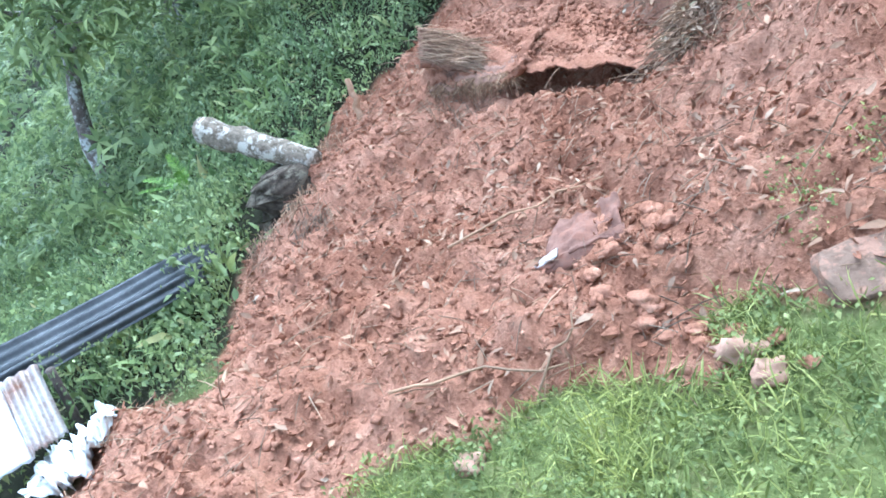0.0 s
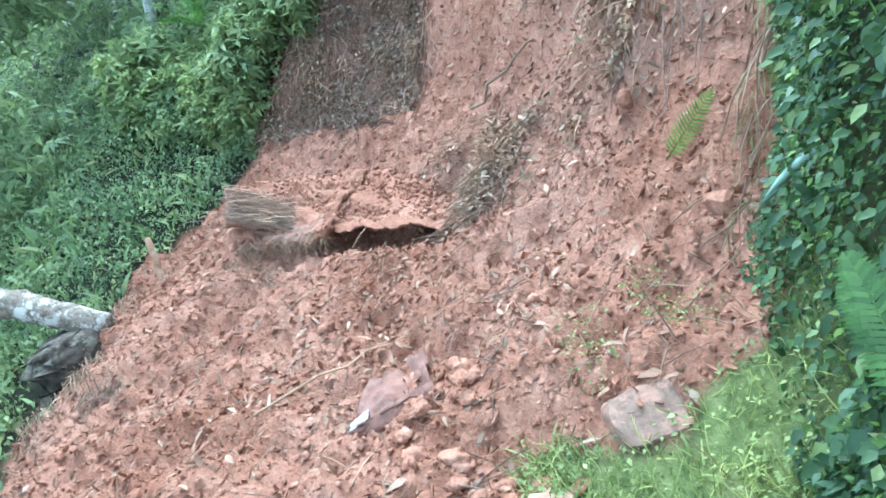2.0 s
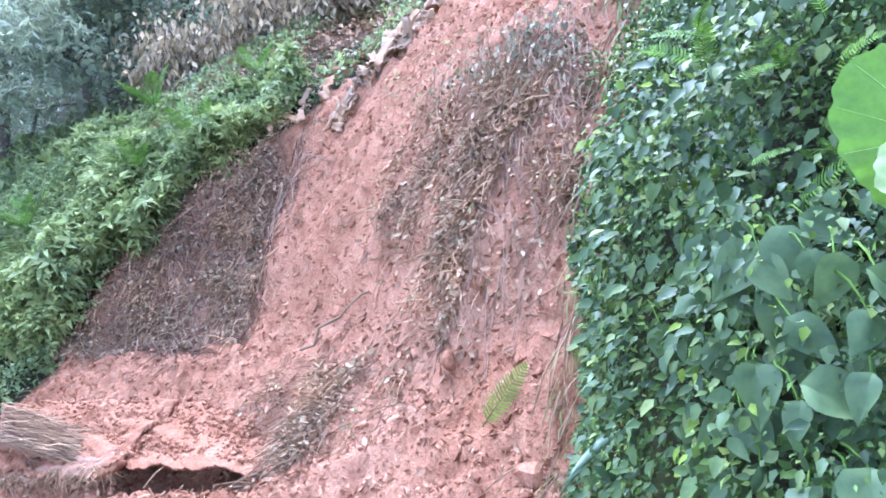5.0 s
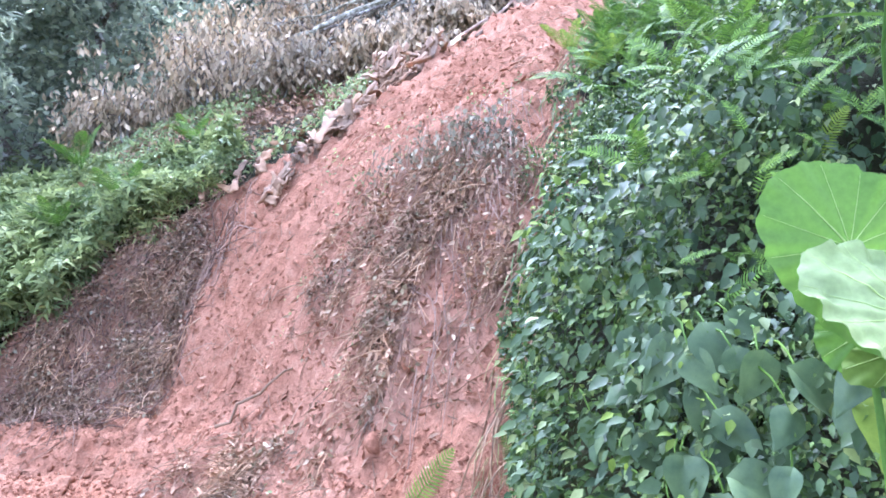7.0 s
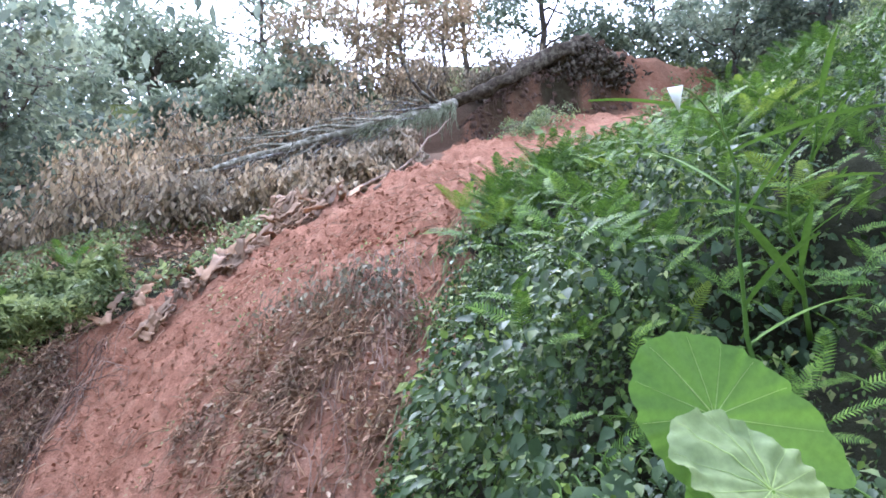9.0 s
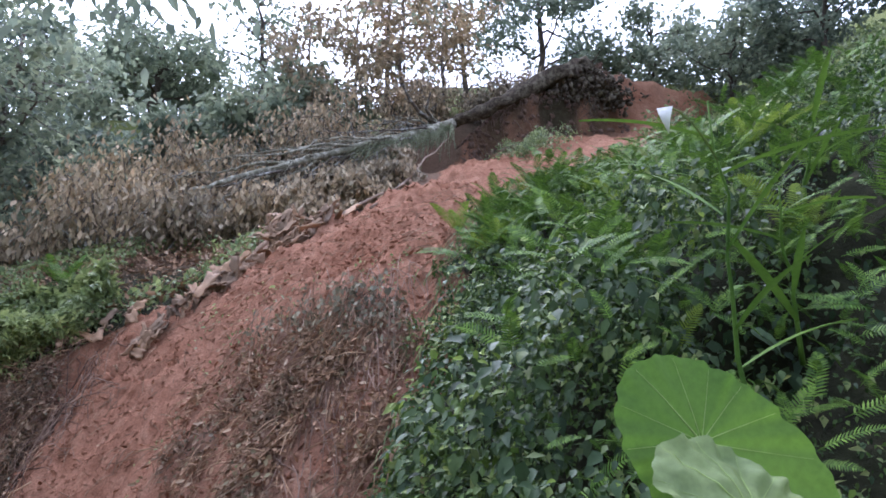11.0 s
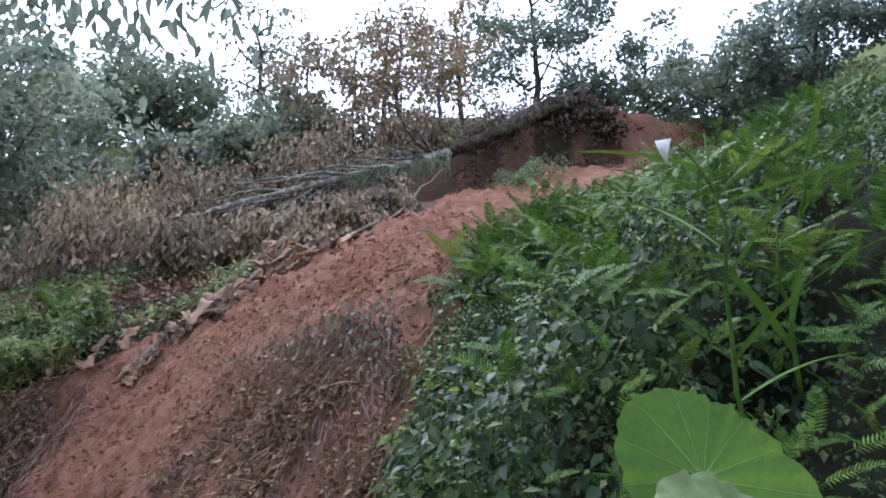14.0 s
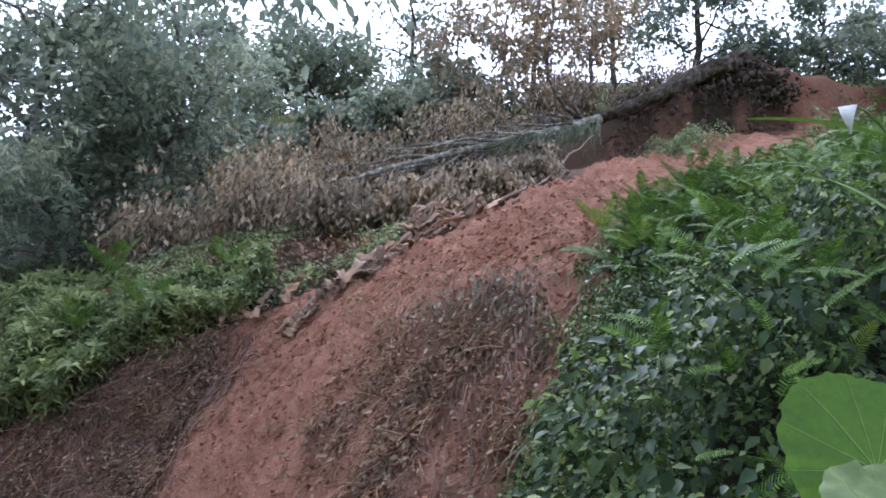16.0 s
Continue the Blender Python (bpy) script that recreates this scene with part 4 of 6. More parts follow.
# ---- the buried shed and what the slide left ----
def corrugated(name, corner, right, down, width, length, pitch, depth, mat, parent, label="", bend=0.0, torn=0.0, seed=0, ribs_along=True):
    """A corrugated metal sheet: ribs run along down."""
    right, down = unit(np.asarray(right, float)), unit(np.asarray(down, float))
    nrm = np.cross(right, down)
    nu, nv = int(width / pitch * 8) + 1, 14
    u, v = np.meshgrid(np.linspace(0, width, nu), np.linspace(0, length, nv))
    r = np.random.default_rng(seed)
    v = v + (v > length * 0.96) * r.uniform(-torn, 0, nu)[None] - 0
    w = depth * np.sin(2 * np.pi * u / pitch) + bend * np.sin(np.pi * v / length) + 0.01 * fbm(u, v, 0.5, 2, seed)
    p = np.asarray(corner, float) + u[..., None] * right + v[..., None] * down + w[..., None] * nrm
    k = p.reshape(-1, 3)
    idx = np.arange(nu * nv).reshape(nv, nu)
    top = np.stack([idx[:-1, :-1], idx[:-1, 1:], idx[1:, 1:], idx[1:, :-1]], -1).reshape(-1, 4)
    ob = array_mesh(name, k, top, mat, parent, label, True)
    so = ob.modifiers.new("thickness", "SOLIDIFY")
    so.thickness = 0.004
    return ob


def build_shed():
    shed = thing("collapsed_shed", (0, 0, 0), "collapsed shed of dark corrugated roof sheets and a pale metal wall", "shed")
    corrugated("roof_sheet", (-5.3, -0.6, -0.06), (-0.3, 0.05, 0.12), (-0.1, 1.0, -0.16), 0.3, 2.42, 0.11, 0.018, ROOF_METAL, shed, "weathered dark grey corrugated sheet", 0.03, 0.05, 1)
    corrugated("roof_sheet", (-5.2, -0.6, -0.16), (-0.12, 0.02, 0.2), (-0.12, 1.0, -0.17), 0.15, 2.25, 0.076, 0.012, ROOF_METAL, shed, "", 0.0, 0.08, 2)
    corrugated("wall_sheet", (-5.27, -0.34, -0.1), (-0.05, 1.0, -0.18), (0.62, -0.2, -0.55), 0.34, 0.62, 0.3, 0.006, WALL_METAL, shed, "pale flat galvanised wall sheet", 0.01, 0.03, 3)
    corrugated("wall_sheet", (-5.28, -0.02, -0.155), (-0.05, 1.0, -0.18), (0.62, -0.2, -0.55), 0.24, 0.58, 0.075, 0.014, RUST_METAL, shed, "rust-streaked corrugated wall sheet", 0.0, 0.04, 4)
    v, f = tube(bent((-5.2, 0.25, -0.25), (-5.25, 0.15, -0.95), 4), [0.03] * 4, 6)
    mesh_object("post", v, f, BARK_DARK, shed)


build_shed()


def build_cloth():
    u, v = np.meshgrid(np.linspace(-1, 1, 50), np.linspace(-1, 1, 26))
    x, y = -4.72 + 0.15 * v + 0.08 * u, 0.02 + 0.3 * u - 0.06 * v
    z = np.array([surface(x, y)])[0] + 0.1 + 0.13 * fbm(u * 3, v * 3, 0.7, 4, 5) * (1.3 - np.abs(u))
    x = x + 0.09 * fbm(u * 3, v * 3, 0.6, 3, 8)
    y = y + 0.05 * fbm(u * 2, v * 2, 0.6, 3, 18)
    idx = np.arange(u.size).reshape(u.shape)
    f = np.stack([idx[:-1, :-1], idx[:-1, 1:], idx[1:, 1:], idx[1:, :-1]], -1).reshape(-1, 4)
    ob = array_mesh("plastic_sheet", np.stack([x, y, z], -1).reshape(-1, 3), f, CLOTH, smooth_faces=True)
    ob.modifiers.new("thickness", "SOLIDIFY").thickness = 0.004
    tagged(ob, "crumpled white plastic sheet lying against the shed wall", "plastic sheet")


build_cloth()


def rock(name, at, size, mat, seed, label, category, turn=0, flat=0.7, rough=0.3, group="", angular=False):
    v, f = chunk(seed, 26) if angular else lump(seed, flat, rough, 4 if size[0] > 0.2 else 3)
    if not angular:
        v = np.array([p * (1 + 0.2 * noise.noise(Vector(p) * 4 + Vector((seed, 0, 0))) + 0.1 * noise.noise(Vector(p) * 9 + Vector((0, seed, 0)))) for p in v])
    ob = mesh_object(name, v * size, f, mat, smooth_faces=not angular)
    ob.matrix_world = pose(*at, 0, 0, turn)
    return tagged(ob, label, category, group)


def slab_rock(name, at, size, turn, mat, seed, label, category):
    """A broken block with worn edges and an uneven face."""
    bm = bmesh.new()
    bmesh.ops.create_cube(bm, size=1)
    r = random.Random(seed)
    for v in bm.verts:
        v.co += Vector((r.uniform(-0.14, 0.14), r.uniform(-0.14, 0.14), r.uniform(-0.1, 0.1)))
    bmesh.ops.bevel(bm, geom=bm.edges[:], offset=0.1, segments=2, affect="EDGES", profile=0.6)
    bmesh.ops.subdivide_edges(bm, edges=bm.edges[:], cuts=5, use_grid_fill=True)
    off = Vector((seed * 2.3, seed, 0))
    for v in bm.verts:
        k = 0.13 * noise.noise(v.co * 2.6 + off) + 0.07 * noise.noise(v.co * 6 + off) + 0.03 * noise.noise(v.co * 15 + off)
        v.co = v.co * (1 + k)
    for v in bm.verts:
        v.co = Vector((v.co.x * size[0], v.co.y * size[1], v.co.z * size[2]))
    me = bpy.data.meshes.new(name)
    bm.to_mesh(me)
    bm.free()
    me.materials.append(mat)
    me.polygons.foreach_set("use_smooth", [True] * len(me.polygons))
    ob = new(name, me)
    ob.matrix_world = pose(*at, *turn)
    return tagged(ob, label, category)


def on_ground(x, y, lift=0.0):
    return (x, y, surface_at(x, y) + lift)


def build_rocks():
    slab_rock("boulder", (-0.86, 2.37, -0.3), (0.32, 0.24, 0.11), (25, -6, 30), STONE, 3, "flat grey-brown muddy boulder half buried beside grass", "rock")
    for i, (x, y, s, turn) in enumerate([(-1.26, 1.99, 0.1, 20), (-1.1, 1.9, 0.075, 70), (-2.2, 1.14, 0.075, 10)]):
        rock("clay_block", on_ground(x, y, s * 0.3), np.array((s, s * 0.75, s * 0.8)), CLOD_PALE, 40 + i, "large pale clay block at the edge of grass", "clay block", turn, 0.8, 0.45, "pale clay blocks")
    for i, (x, y, s) in enumerate([(-1.33, 2.13, 0.06), (-0.98, 1.98, 0.05), (-1.14, 2.1, 0.055), (-1.5, 2.12, 0.06), (-1.44, 2.0, 0.045), (-1.62, 2.02, 0.05), (-1.86, 1.95, 0.055), (-1.75, 2.1, 0.06), (-2.2, 1.25, 0.055)]):
        rock("clay_block", on_ground(x, y, s * 0.1), np.array((s * 1.1, s * 0.9, s * 0.85)), SOIL, 60 + i, "angular clay block at the edge of grass", "clay block", 37 * i, 0.85, 0.16, "pale clay blocks", True)
    for i in range(16):
        x, y = rng.uniform(-2.6, -1.25), rng.uniform(1.9, 3.0)
        if slip(np.array([x]), np.array([y]))[0] > 0.05:
            s = rng.uniform(0.035, 0.075)
            rock("clay_block", on_ground(x, y, s * 0.2), np.array((s, s * rng.uniform(0.7, 1), s * 0.8)), SOIL, 20 + i, "rounded reddish clay block in the slide debris", "clay block", rng.uniform(0, 180), 0.75, 0.3, "clay blocks")
    rock("fallen_slab", on_ground(-0.68, 3.42, 0.0), np.array((0.09, 0.08, 0.19)), SOIL, 33, "upright slab of pinkish clay under the bank", "clay slab", 20, 1, 0.2, "", True)


build_rocks()


def sheet_grid(name, p00, p10, p11, p01, nu, nv, bumpy, mat, parent=None, label="", seed=0, thick=0.02, ragged=0.0):
    """A warped sheet through four corners."""
    u, v = np.meshgrid(np.linspace(0, 1, nu), np.linspace(0, 1, nv))
    p00, p10, p11, p01 = (np.asarray(p, float) for p in (p00, p10, p11, p01))
    uu, vv = u[..., None], v[..., None]
    p = p00 * (1 - uu) * (1 - vv) + p10 * uu * (1 - vv) + p11 * uu * vv + p01 * (1 - uu) * vv
    nrm = unit(np.cross(p10 - p00, p01 - p00))
    p = p + nrm * (bumpy * (fbm(u * 4 + 3, v * 4, 1.0, 4, seed) + 0.8 * ridged(u * 8, v * 8, 1.0, seed + 5)))[..., None]
    if ragged:
        p = p + (p00 - p01) * ((1 - v) * ragged * fbm(u * 6, u * 0 + 2, 0.7, 4, seed + 3))[..., None]
    idx = np.arange(nu * nv).reshape(nv, nu)
    f = np.stack([idx[:-1, :-1], idx[:-1, 1:], idx[1:, 1:], idx[1:, :-1]], -1).reshape(-1, 4)
    ob = array_mesh(name, p.reshape(-1, 3), f, mat, parent, label, True)
    ob.modifiers.new("thickness", "SOLIDIFY").thickness = thick
    return ob


def build_buried_roof():
    roof = thing("buried_roof", (0, 0, 0), "earth-covered roof sheet jutting from the slide over a dark hollow", "roof sheet")
    sheet_grid("earth_cover", (-4.2, 4.52, -0.16), (-2.72, 4.34, -0.15), (-3.1, 5.4, 0.02), (-5.2, 5.4, 0.12), 120, 70, 0.022, SOIL, roof, "", 4, 0.018, 0.06)
    sheet_grid("earth_cover", (-5.2, 4.2, -0.15), (-4.2, 4.42, -0.15), (-4.2, 5.3, 0.12), (-5.9, 5.1, 0.2), 90, 60, 0.045, SOIL, roof, "", 6, 0.05, 0.12)
    sheet_grid("thatch", (-5.2, 4.17, -0.17), (-4.25, 4.38, -0.17), (-4.3, 4.62, -0.07), (-5.45, 4.55, 0.0), 60, 24, 0.03, THATCH, roof, "brown matted thatch edge", 8, 0.06, 0.12)
    # combed straw corner with a cut end
    a, b, c, d = (np.array(q) for q in ((-5.089, 4.194, 0.14), (-4.6, 4.45, -0.13), (-4.85, 4.8, 0.02), (-5.295, 4.492, 0.36)))
    sheet_grid("thatch_corner", a, b, c, d, 40, 24, 0.02, THATCH, roof, "combed brown thatch with a cut end", 18, 0.09)
    n = 420
    u, w = 0.9 * rng.random(n)[:, None] ** 1.3, rng.random(n)[:, None]
    at = (a * (1 - w) + d * w) * (1 - u) + (b * (1 - w) + c * w) * u + rng.normal(0, 0.012, (n, 3)) + (0.01, -0.03, 0.03)
    scatter("straw_corner", STEM, at, np.tile(b - a, (n, 1)) + rng.normal(0, 0.1, (n, 3)), rng.normal(size=(n, 3)) * 0.3 + (0, 0, 1), rng.uniform(0.1, 0.34, n), STRAW, roof, "combed brown straw at the corner", width=rng.uniform(0.18, 0.4, n))["kind"] = "stuff"
    n = 700
    x = rng.uniform(-5.15, -4.2, n)
    at = np.stack([x, 4.19 + 0.22 * (x + 5.2), -0.14 + rng.uniform(-0.04, 0.03, n)], -1)
    ob = scatter("hanging_stems", STEM, at, np.stack([rng.normal(0, 0.6, n), rng.normal(-0.3, 0.5, n), -rng.uniform(0.2, 1.0, n)], -1), rng.normal(size=(n, 3)), rng.uniform(0.06, 0.28, n) * rng.random(n) ** 0.6, STRAW, roof, width=rng.uniform(0.12, 0.3, n))

    for k, (a, b, c, d) in enumerate([((-4.1, 4.58, -0.15), (-2.85, 4.44, -0.14), (-3.2, 5.4, 0.02), (-5.2, 5.4, 0.12)), ((-4.95, 4.22, -0.18), (-4.1, 4.55, -0.12), (-4.2, 5.3, 0.1), (-5.7, 5.0, 0.22))]):
        u, w = rng.random((2, 900))
        a, b, c, d = (np.array(q)[None] for q in (a, b, c, d))
        u, w = u[:, None], w[:, None]
        at = a * (1 - u) * (1 - w) + b * u * (1 - w) + c * u * w + d * (1 - u) * w
        cl = scatter("crumbs", chunk(40 + k, 14), at + (0, 0, 0.02), rng.normal(size=at.shape), rng.normal(size=at.shape), rng.uniform(0.008, 0.028, 900), SOIL, roof)
        cl["kind"] = "stuff"


build_buried_roof()


def build_panel():
    """The dented board half under the soil, with white paint left at one end."""
    board = thing("dented_panel", (0, 0, 0), "mud-covered dented panel with flaking white paint on one end", "panel")
    a, b, c, d = (-2.6, 2.28, -0.52), (-2.17, 2.64, -0.39), (-2.35, 2.92, -0.37), (-2.7, 2.74, -0.46)
    sheet_grid("board", a, b, c, d, 26, 20, 0.03, MUDDY_SHEET, board, "", 2, 0.015, 0.05)
    sheet_grid("folded_edge", (-2.6, 2.26, -0.55), (-2.13, 2.58, -0.5), (-2.17, 2.66, -0.37), (-2.58, 2.32, -0.49), 20, 4, 0.01, MUDDY_SHEET, board, "", 3, 0.012)
    sheet_grid("painted_end", (-2.6, 2.28, -0.5), (-2.47, 2.38, -0.445), (-2.5, 2.44, -0.435), (-2.59, 2.35, -0.48), 10, 8, 0.006, WHITE_PAINT, board, "white flaking paint", 5, 0.01, 0.05)


build_panel()


def stick(name, a, b, r0, r1, mat, label, category, sag=0.0, wander=0.02, seed=0):
    p = bent(a, b, 8, sag, wander, seed)
    v, f = tube(p, np.linspace(r0, r1, 8), 7, 0.12, seed)
    return tagged(mesh_object(name, v, f, mat), label, category)


def build_log():
    stump = thing("felled_trunk", (0, 0, 0), "grey lichen-spotted log lying on a rotten dark stump", "log")
    v, f = tube(bent((-6.75, 2.68, 0.27), (-5.6, 3.02, -0.24), 12, 0, 0.012, 4), [0.13, 0.14, 0.135, 0.13, 0.13, 0.13, 0.125, 0.12, 0.12, 0.115, 0.11, 0.1], 18, 0.05, 2)
    mesh_object("log", v, f, LICHEN_LOG, stump, "grey bark with white lichen")
    v, f = tube(bent((-5.74, 2.62, -1.1), (-5.9, 2.82, -0.2), 14, 0, 0.015, 6), np.array([0.4, 0.39, 0.39, 0.38, 0.38, 0.37, 0.37, 0.37, 0.36, 0.36, 0.35, 0.34, 0.31, 0.2]), 34, 0.13, 5)
    mesh_object("stump", v, f, BARK_ROTTEN, stump, "rotten dark stump")
    sheet_grid("bark_flap", (-5.75, 2.75, -0.42), (-5.5, 2.9, -0.46), (-5.55, 3.0, -0.36), (-5.8, 2.87, -0.34), 8, 6, 0.02, PLANK, stump, "torn pinkish wood", 4, 0.02)


build_log()

stick("broken_plank", (-6.0, 3.95, -0.35), (-6.05, 4.02, 0.12), 0.04, 0.03, PLANK, "splintered upright plank sticking out of the soil", "plank", 0, 0.01, 3)
stick("long_branch", on_ground(-3.35, 2.35, 0.04), on_ground(-2.6, 3.15, 0.07), 0.010, 0.006, STRAW, "thin bare branch lying across red soil", "branch", -0.03, 0.015, 5)
stick("long_branch", on_ground(-2.95, 5.35, 0.06), on_ground(-2.27, 5.4, 0.12), 0.016, 0.009, STRAW, "thin bare branch lying across red soil", "branch", -0.02, 0.02, 6)
stick("long_branch", on_ground(-2.75, 1.2, 0.05), on_ground(-2.0, 1.75, 0.05), 0.009, 0.005, STRAW, "crooked brown branch at the edge of grass", "branch", -0.04, 0.025, 7)
stick("long_branch", on_ground(-2.05, 1.55, 0.03), on_ground(-1.98, 1.9, 0.12), 0.008, 0.004, STRAW, "crooked brown branch at the edge of grass", "branch", -0.04, 0.02, 8)
stick("long_branch", on_ground(-1.15, 10.2, 0.05), (0.07, 17.8, 9.5), 0.025, 0.014, POLE, "long pale bare pole leaning on the slope", "branch", 0.05, 0.03, 9)
stick("long_branch", on_ground(-1.75, 10.7, 0.08), on_ground(-0.75, 11.7, 0.2), 0.03, 0.018, POLE, "long pale bare pole leaning on the slope", "branch", -0.05, 0.03, 10)


# ---- husks along the upper edge ----
def build_husks():
    rows = [(-3.35, 7.72, 14, 0.1, 0.09), (-2.98, 8.0, 20, 0.18, 0.1), (-2.7, 8.2, 20, 0.14, 0.12), (-2.58, 8.75, 18, 0.12, 0.2), (-2.7, 10.25, 52, 0.25, 0.26), (-2.3, 10.0, 40, 0.24, 0.22), (-4.2, 8.3, 16, 0.4, 0.12), (-1.85, 9.9, 14, 0.16, 0.14), (-2.6, 9.4, 20, 0.14, 0.2)]
    for k, (cx, cy, n, sx, sy) in enumerate(rows):
        pile = thing("husk_pile", (0, 0, 0), "heap of dry pinkish-brown husks along the slide edge", "husks", "husk piles")
        for i in range(n):
            x, y = cx + rng.normal(0, sx), cy + rng.normal(0, sy)
            a = rng.uniform(0, 2 * np.pi)
            s = rng.uniform(0.2, 0.58) * (0.85 if cy < 9 else 1.0)
            nr = unit(slope_normal(np.array([x]), np.array([y]))[0] + rng.normal(0, 0.38, 3) + (0, -0.25, 0))
            d = np.cross(nr, unit(np.array((-math.sin(a), math.cos(a), 0.2)))) * s
            w = np.cross(nr, unit(d)) * s * rng.uniform(0.22, 0.45)
            c = np.array(on_ground(x, y, 0.07 + rng.random() ** 1.5 * (0.16 if cy < 10 else 0.5) * math.exp(-((x - cx) / sx) ** 2 / 3)))
            sheet_grid("husk", c - d / 2 - w / 2, c + d / 2 - w / 4, c + d / 2 + w / 4, c - d / 2 + w / 2, 8, 6, 0.03, HUSK_PINK, pile, "", k * 70 + i, 0.012)


build_husks()


# ---- ferns ----
def frond_mesh(name, mat, pairs=15, arch=0.35, seed=0, droop=0.1, plump=0.2, broad=0.5):
    """A pinnate frond one unit long along +y, arching up and over in z."""
    r = np.random.default_rng(seed)
    v, f = [], []

    def spine(t):
        return np.array((0.03 * math.sin(3 * t), t * (1 - 0.12 * t * t), arch * (t - 1.15 * t * t)))

    rib = [spine(t) for t in np.linspace(0, 1, 6)]
    tv, tf = tube(rib, np.linspace(0.009, 0.002, 6), 3)
    v += [tuple(p) for p in tv]
    f += list(tf)
    for i in range(pairs):
        t = 0.12 + 0.86 * i / pairs
        ln = plump * math.sin(math.pi * min(1, (0.12 + t * 0.92))) ** 0.7 * (1 - 0.25 * t) + 0.015
        for side in (-1, 1):
            k = len(v)
            b = spine(t)
            l2 = ln * r.uniform(0.85, 1.1)
            d = np.array((side, 0.35 + 0.3 * t, 0.12)) * l2
            w = np.array((-0.15 * side, 1, 0)) * (broad / pairs) * 0.5
            sag = np.array((0, 0, -droop * l2))
            for p in (b - w * 0.7, b + w * 0.7, b + d * 0.5 + w, b + d * 0.5 - w, b + d + sag):
                v.append(tuple(p))
            f += [(k, k + 1, k + 2, k + 3), (k + 3, k + 2, k + 4)]
    me = bpy.data.meshes.new(name)
    me.from_pydata([tuple(map(float, p)) for p in v], [], [tuple(map(int, q)) for q in f])
    me.materials.append(mat)
    return me


FROND = [frond_mesh("frond", FERN, 23, 0.22, 1, 0.1, 0.16), frond_mesh("frond", FERN, 21, 0.12, 2, 0.1, 0.15), frond_mesh("frond", FERN, 26, 0.32, 3, 0.08, 0.17)]
FROND_PALE = [frond_mesh("frond", FERN_YELLOW, 20, 0.25, 4, 0.1, 0.16), frond_mesh("frond", FERN_YELLOW, 22, 0.2, 5, 0.1, 0.15)]
FROND_LOW = [frond_mesh("frond", FERN, 16, 0.22, 8, 0.12, 0.17), frond_mesh("frond", FERN, 17, 0.28, 9, 0.12, 0.16)]
FROND_BIG = [frond_mesh("frond", FERN_DARK, 24, 0.2, 6, 0.3, 0.14, 0.72), frond_mesh("frond", FERN_DARK, 26, 0.25, 7, 0.35, 0.13, 0.72)]


def fern(at, size, count, meshes, label, seed, lean=(-0.15, -0.55, 0.15), spread=0.9):
    r = random.Random(seed)
    ob = thing("fern", at, label, "fern", "ferns on the bank")
    for i in range(count):
        fr = new("frond", r.choice(meshes))
        fr.parent = ob
        a = 2 * math.pi * (i + r.uniform(-0.3, 0.3)) / count
        d = Vector((math.cos(a) * spread + lean[0], math.sin(a) * spread + lean[1], r.uniform(0.2, 0.9) + lean[2]))
        q = d.to_track_quat("Y", "Z")
        s = size * r.uniform(0.7, 1.15)
        fr.matrix_basis = Matrix.LocRotScale(None, q, (s, s, s))
    return ob


def lift_point(x, y, h):
    return (x, y, float(height(np.array([x]), np.array([y]))[0]) + h)


def joined_tris(me):
    """Verts and triangles of a mesh, for scatter()."""
    me.calc_loop_triangles()
    return np.array([v.co[:] for v in me.vertices]), np.array([t.vertices[:] for t in me.loop_triangles], np.int32)


def lone_fronds(label, meshes, spans):
    """Fronds that run from a foot to a tip."""
    ob = thing("fern", spans[0][0], label, "fern", "ferns on the bank")
    for i, (a, b) in enumerate(spans):
        a, b = Vector(a), Vector(b)
        y = (b - a).normalized()
        x = y.cross(Vector((-0.1, -0.85, 0.5))).normalized()
        fr = new("frond", meshes[i % len(meshes)])
        fr.parent = ob
        s = (b - a).length * 1.15
        fr.matrix_basis = Matrix.LocRotScale(a - Vector(spans[0][0]), Matrix((x, y, x.cross(y))).transposed().to_quaternion(), (s, s, s))
    return ob


EDGE_FERNS = [(0.12, 6.5, 0.42, True), (0.45, 6.7, 0.5, False), (0.6, 7.4, 0.6, False), (0.5, 6.2, 0.4, True), (1.0, 7.2, 0.55, False), (1.1, 8.4, 0.6, True), (0.85, 6.4, 0.45, False), (1.35, 7.9, 0.5, False), (1.5, 9.2, 0.6, False), (1.8, 8.6, 0.55, True)]


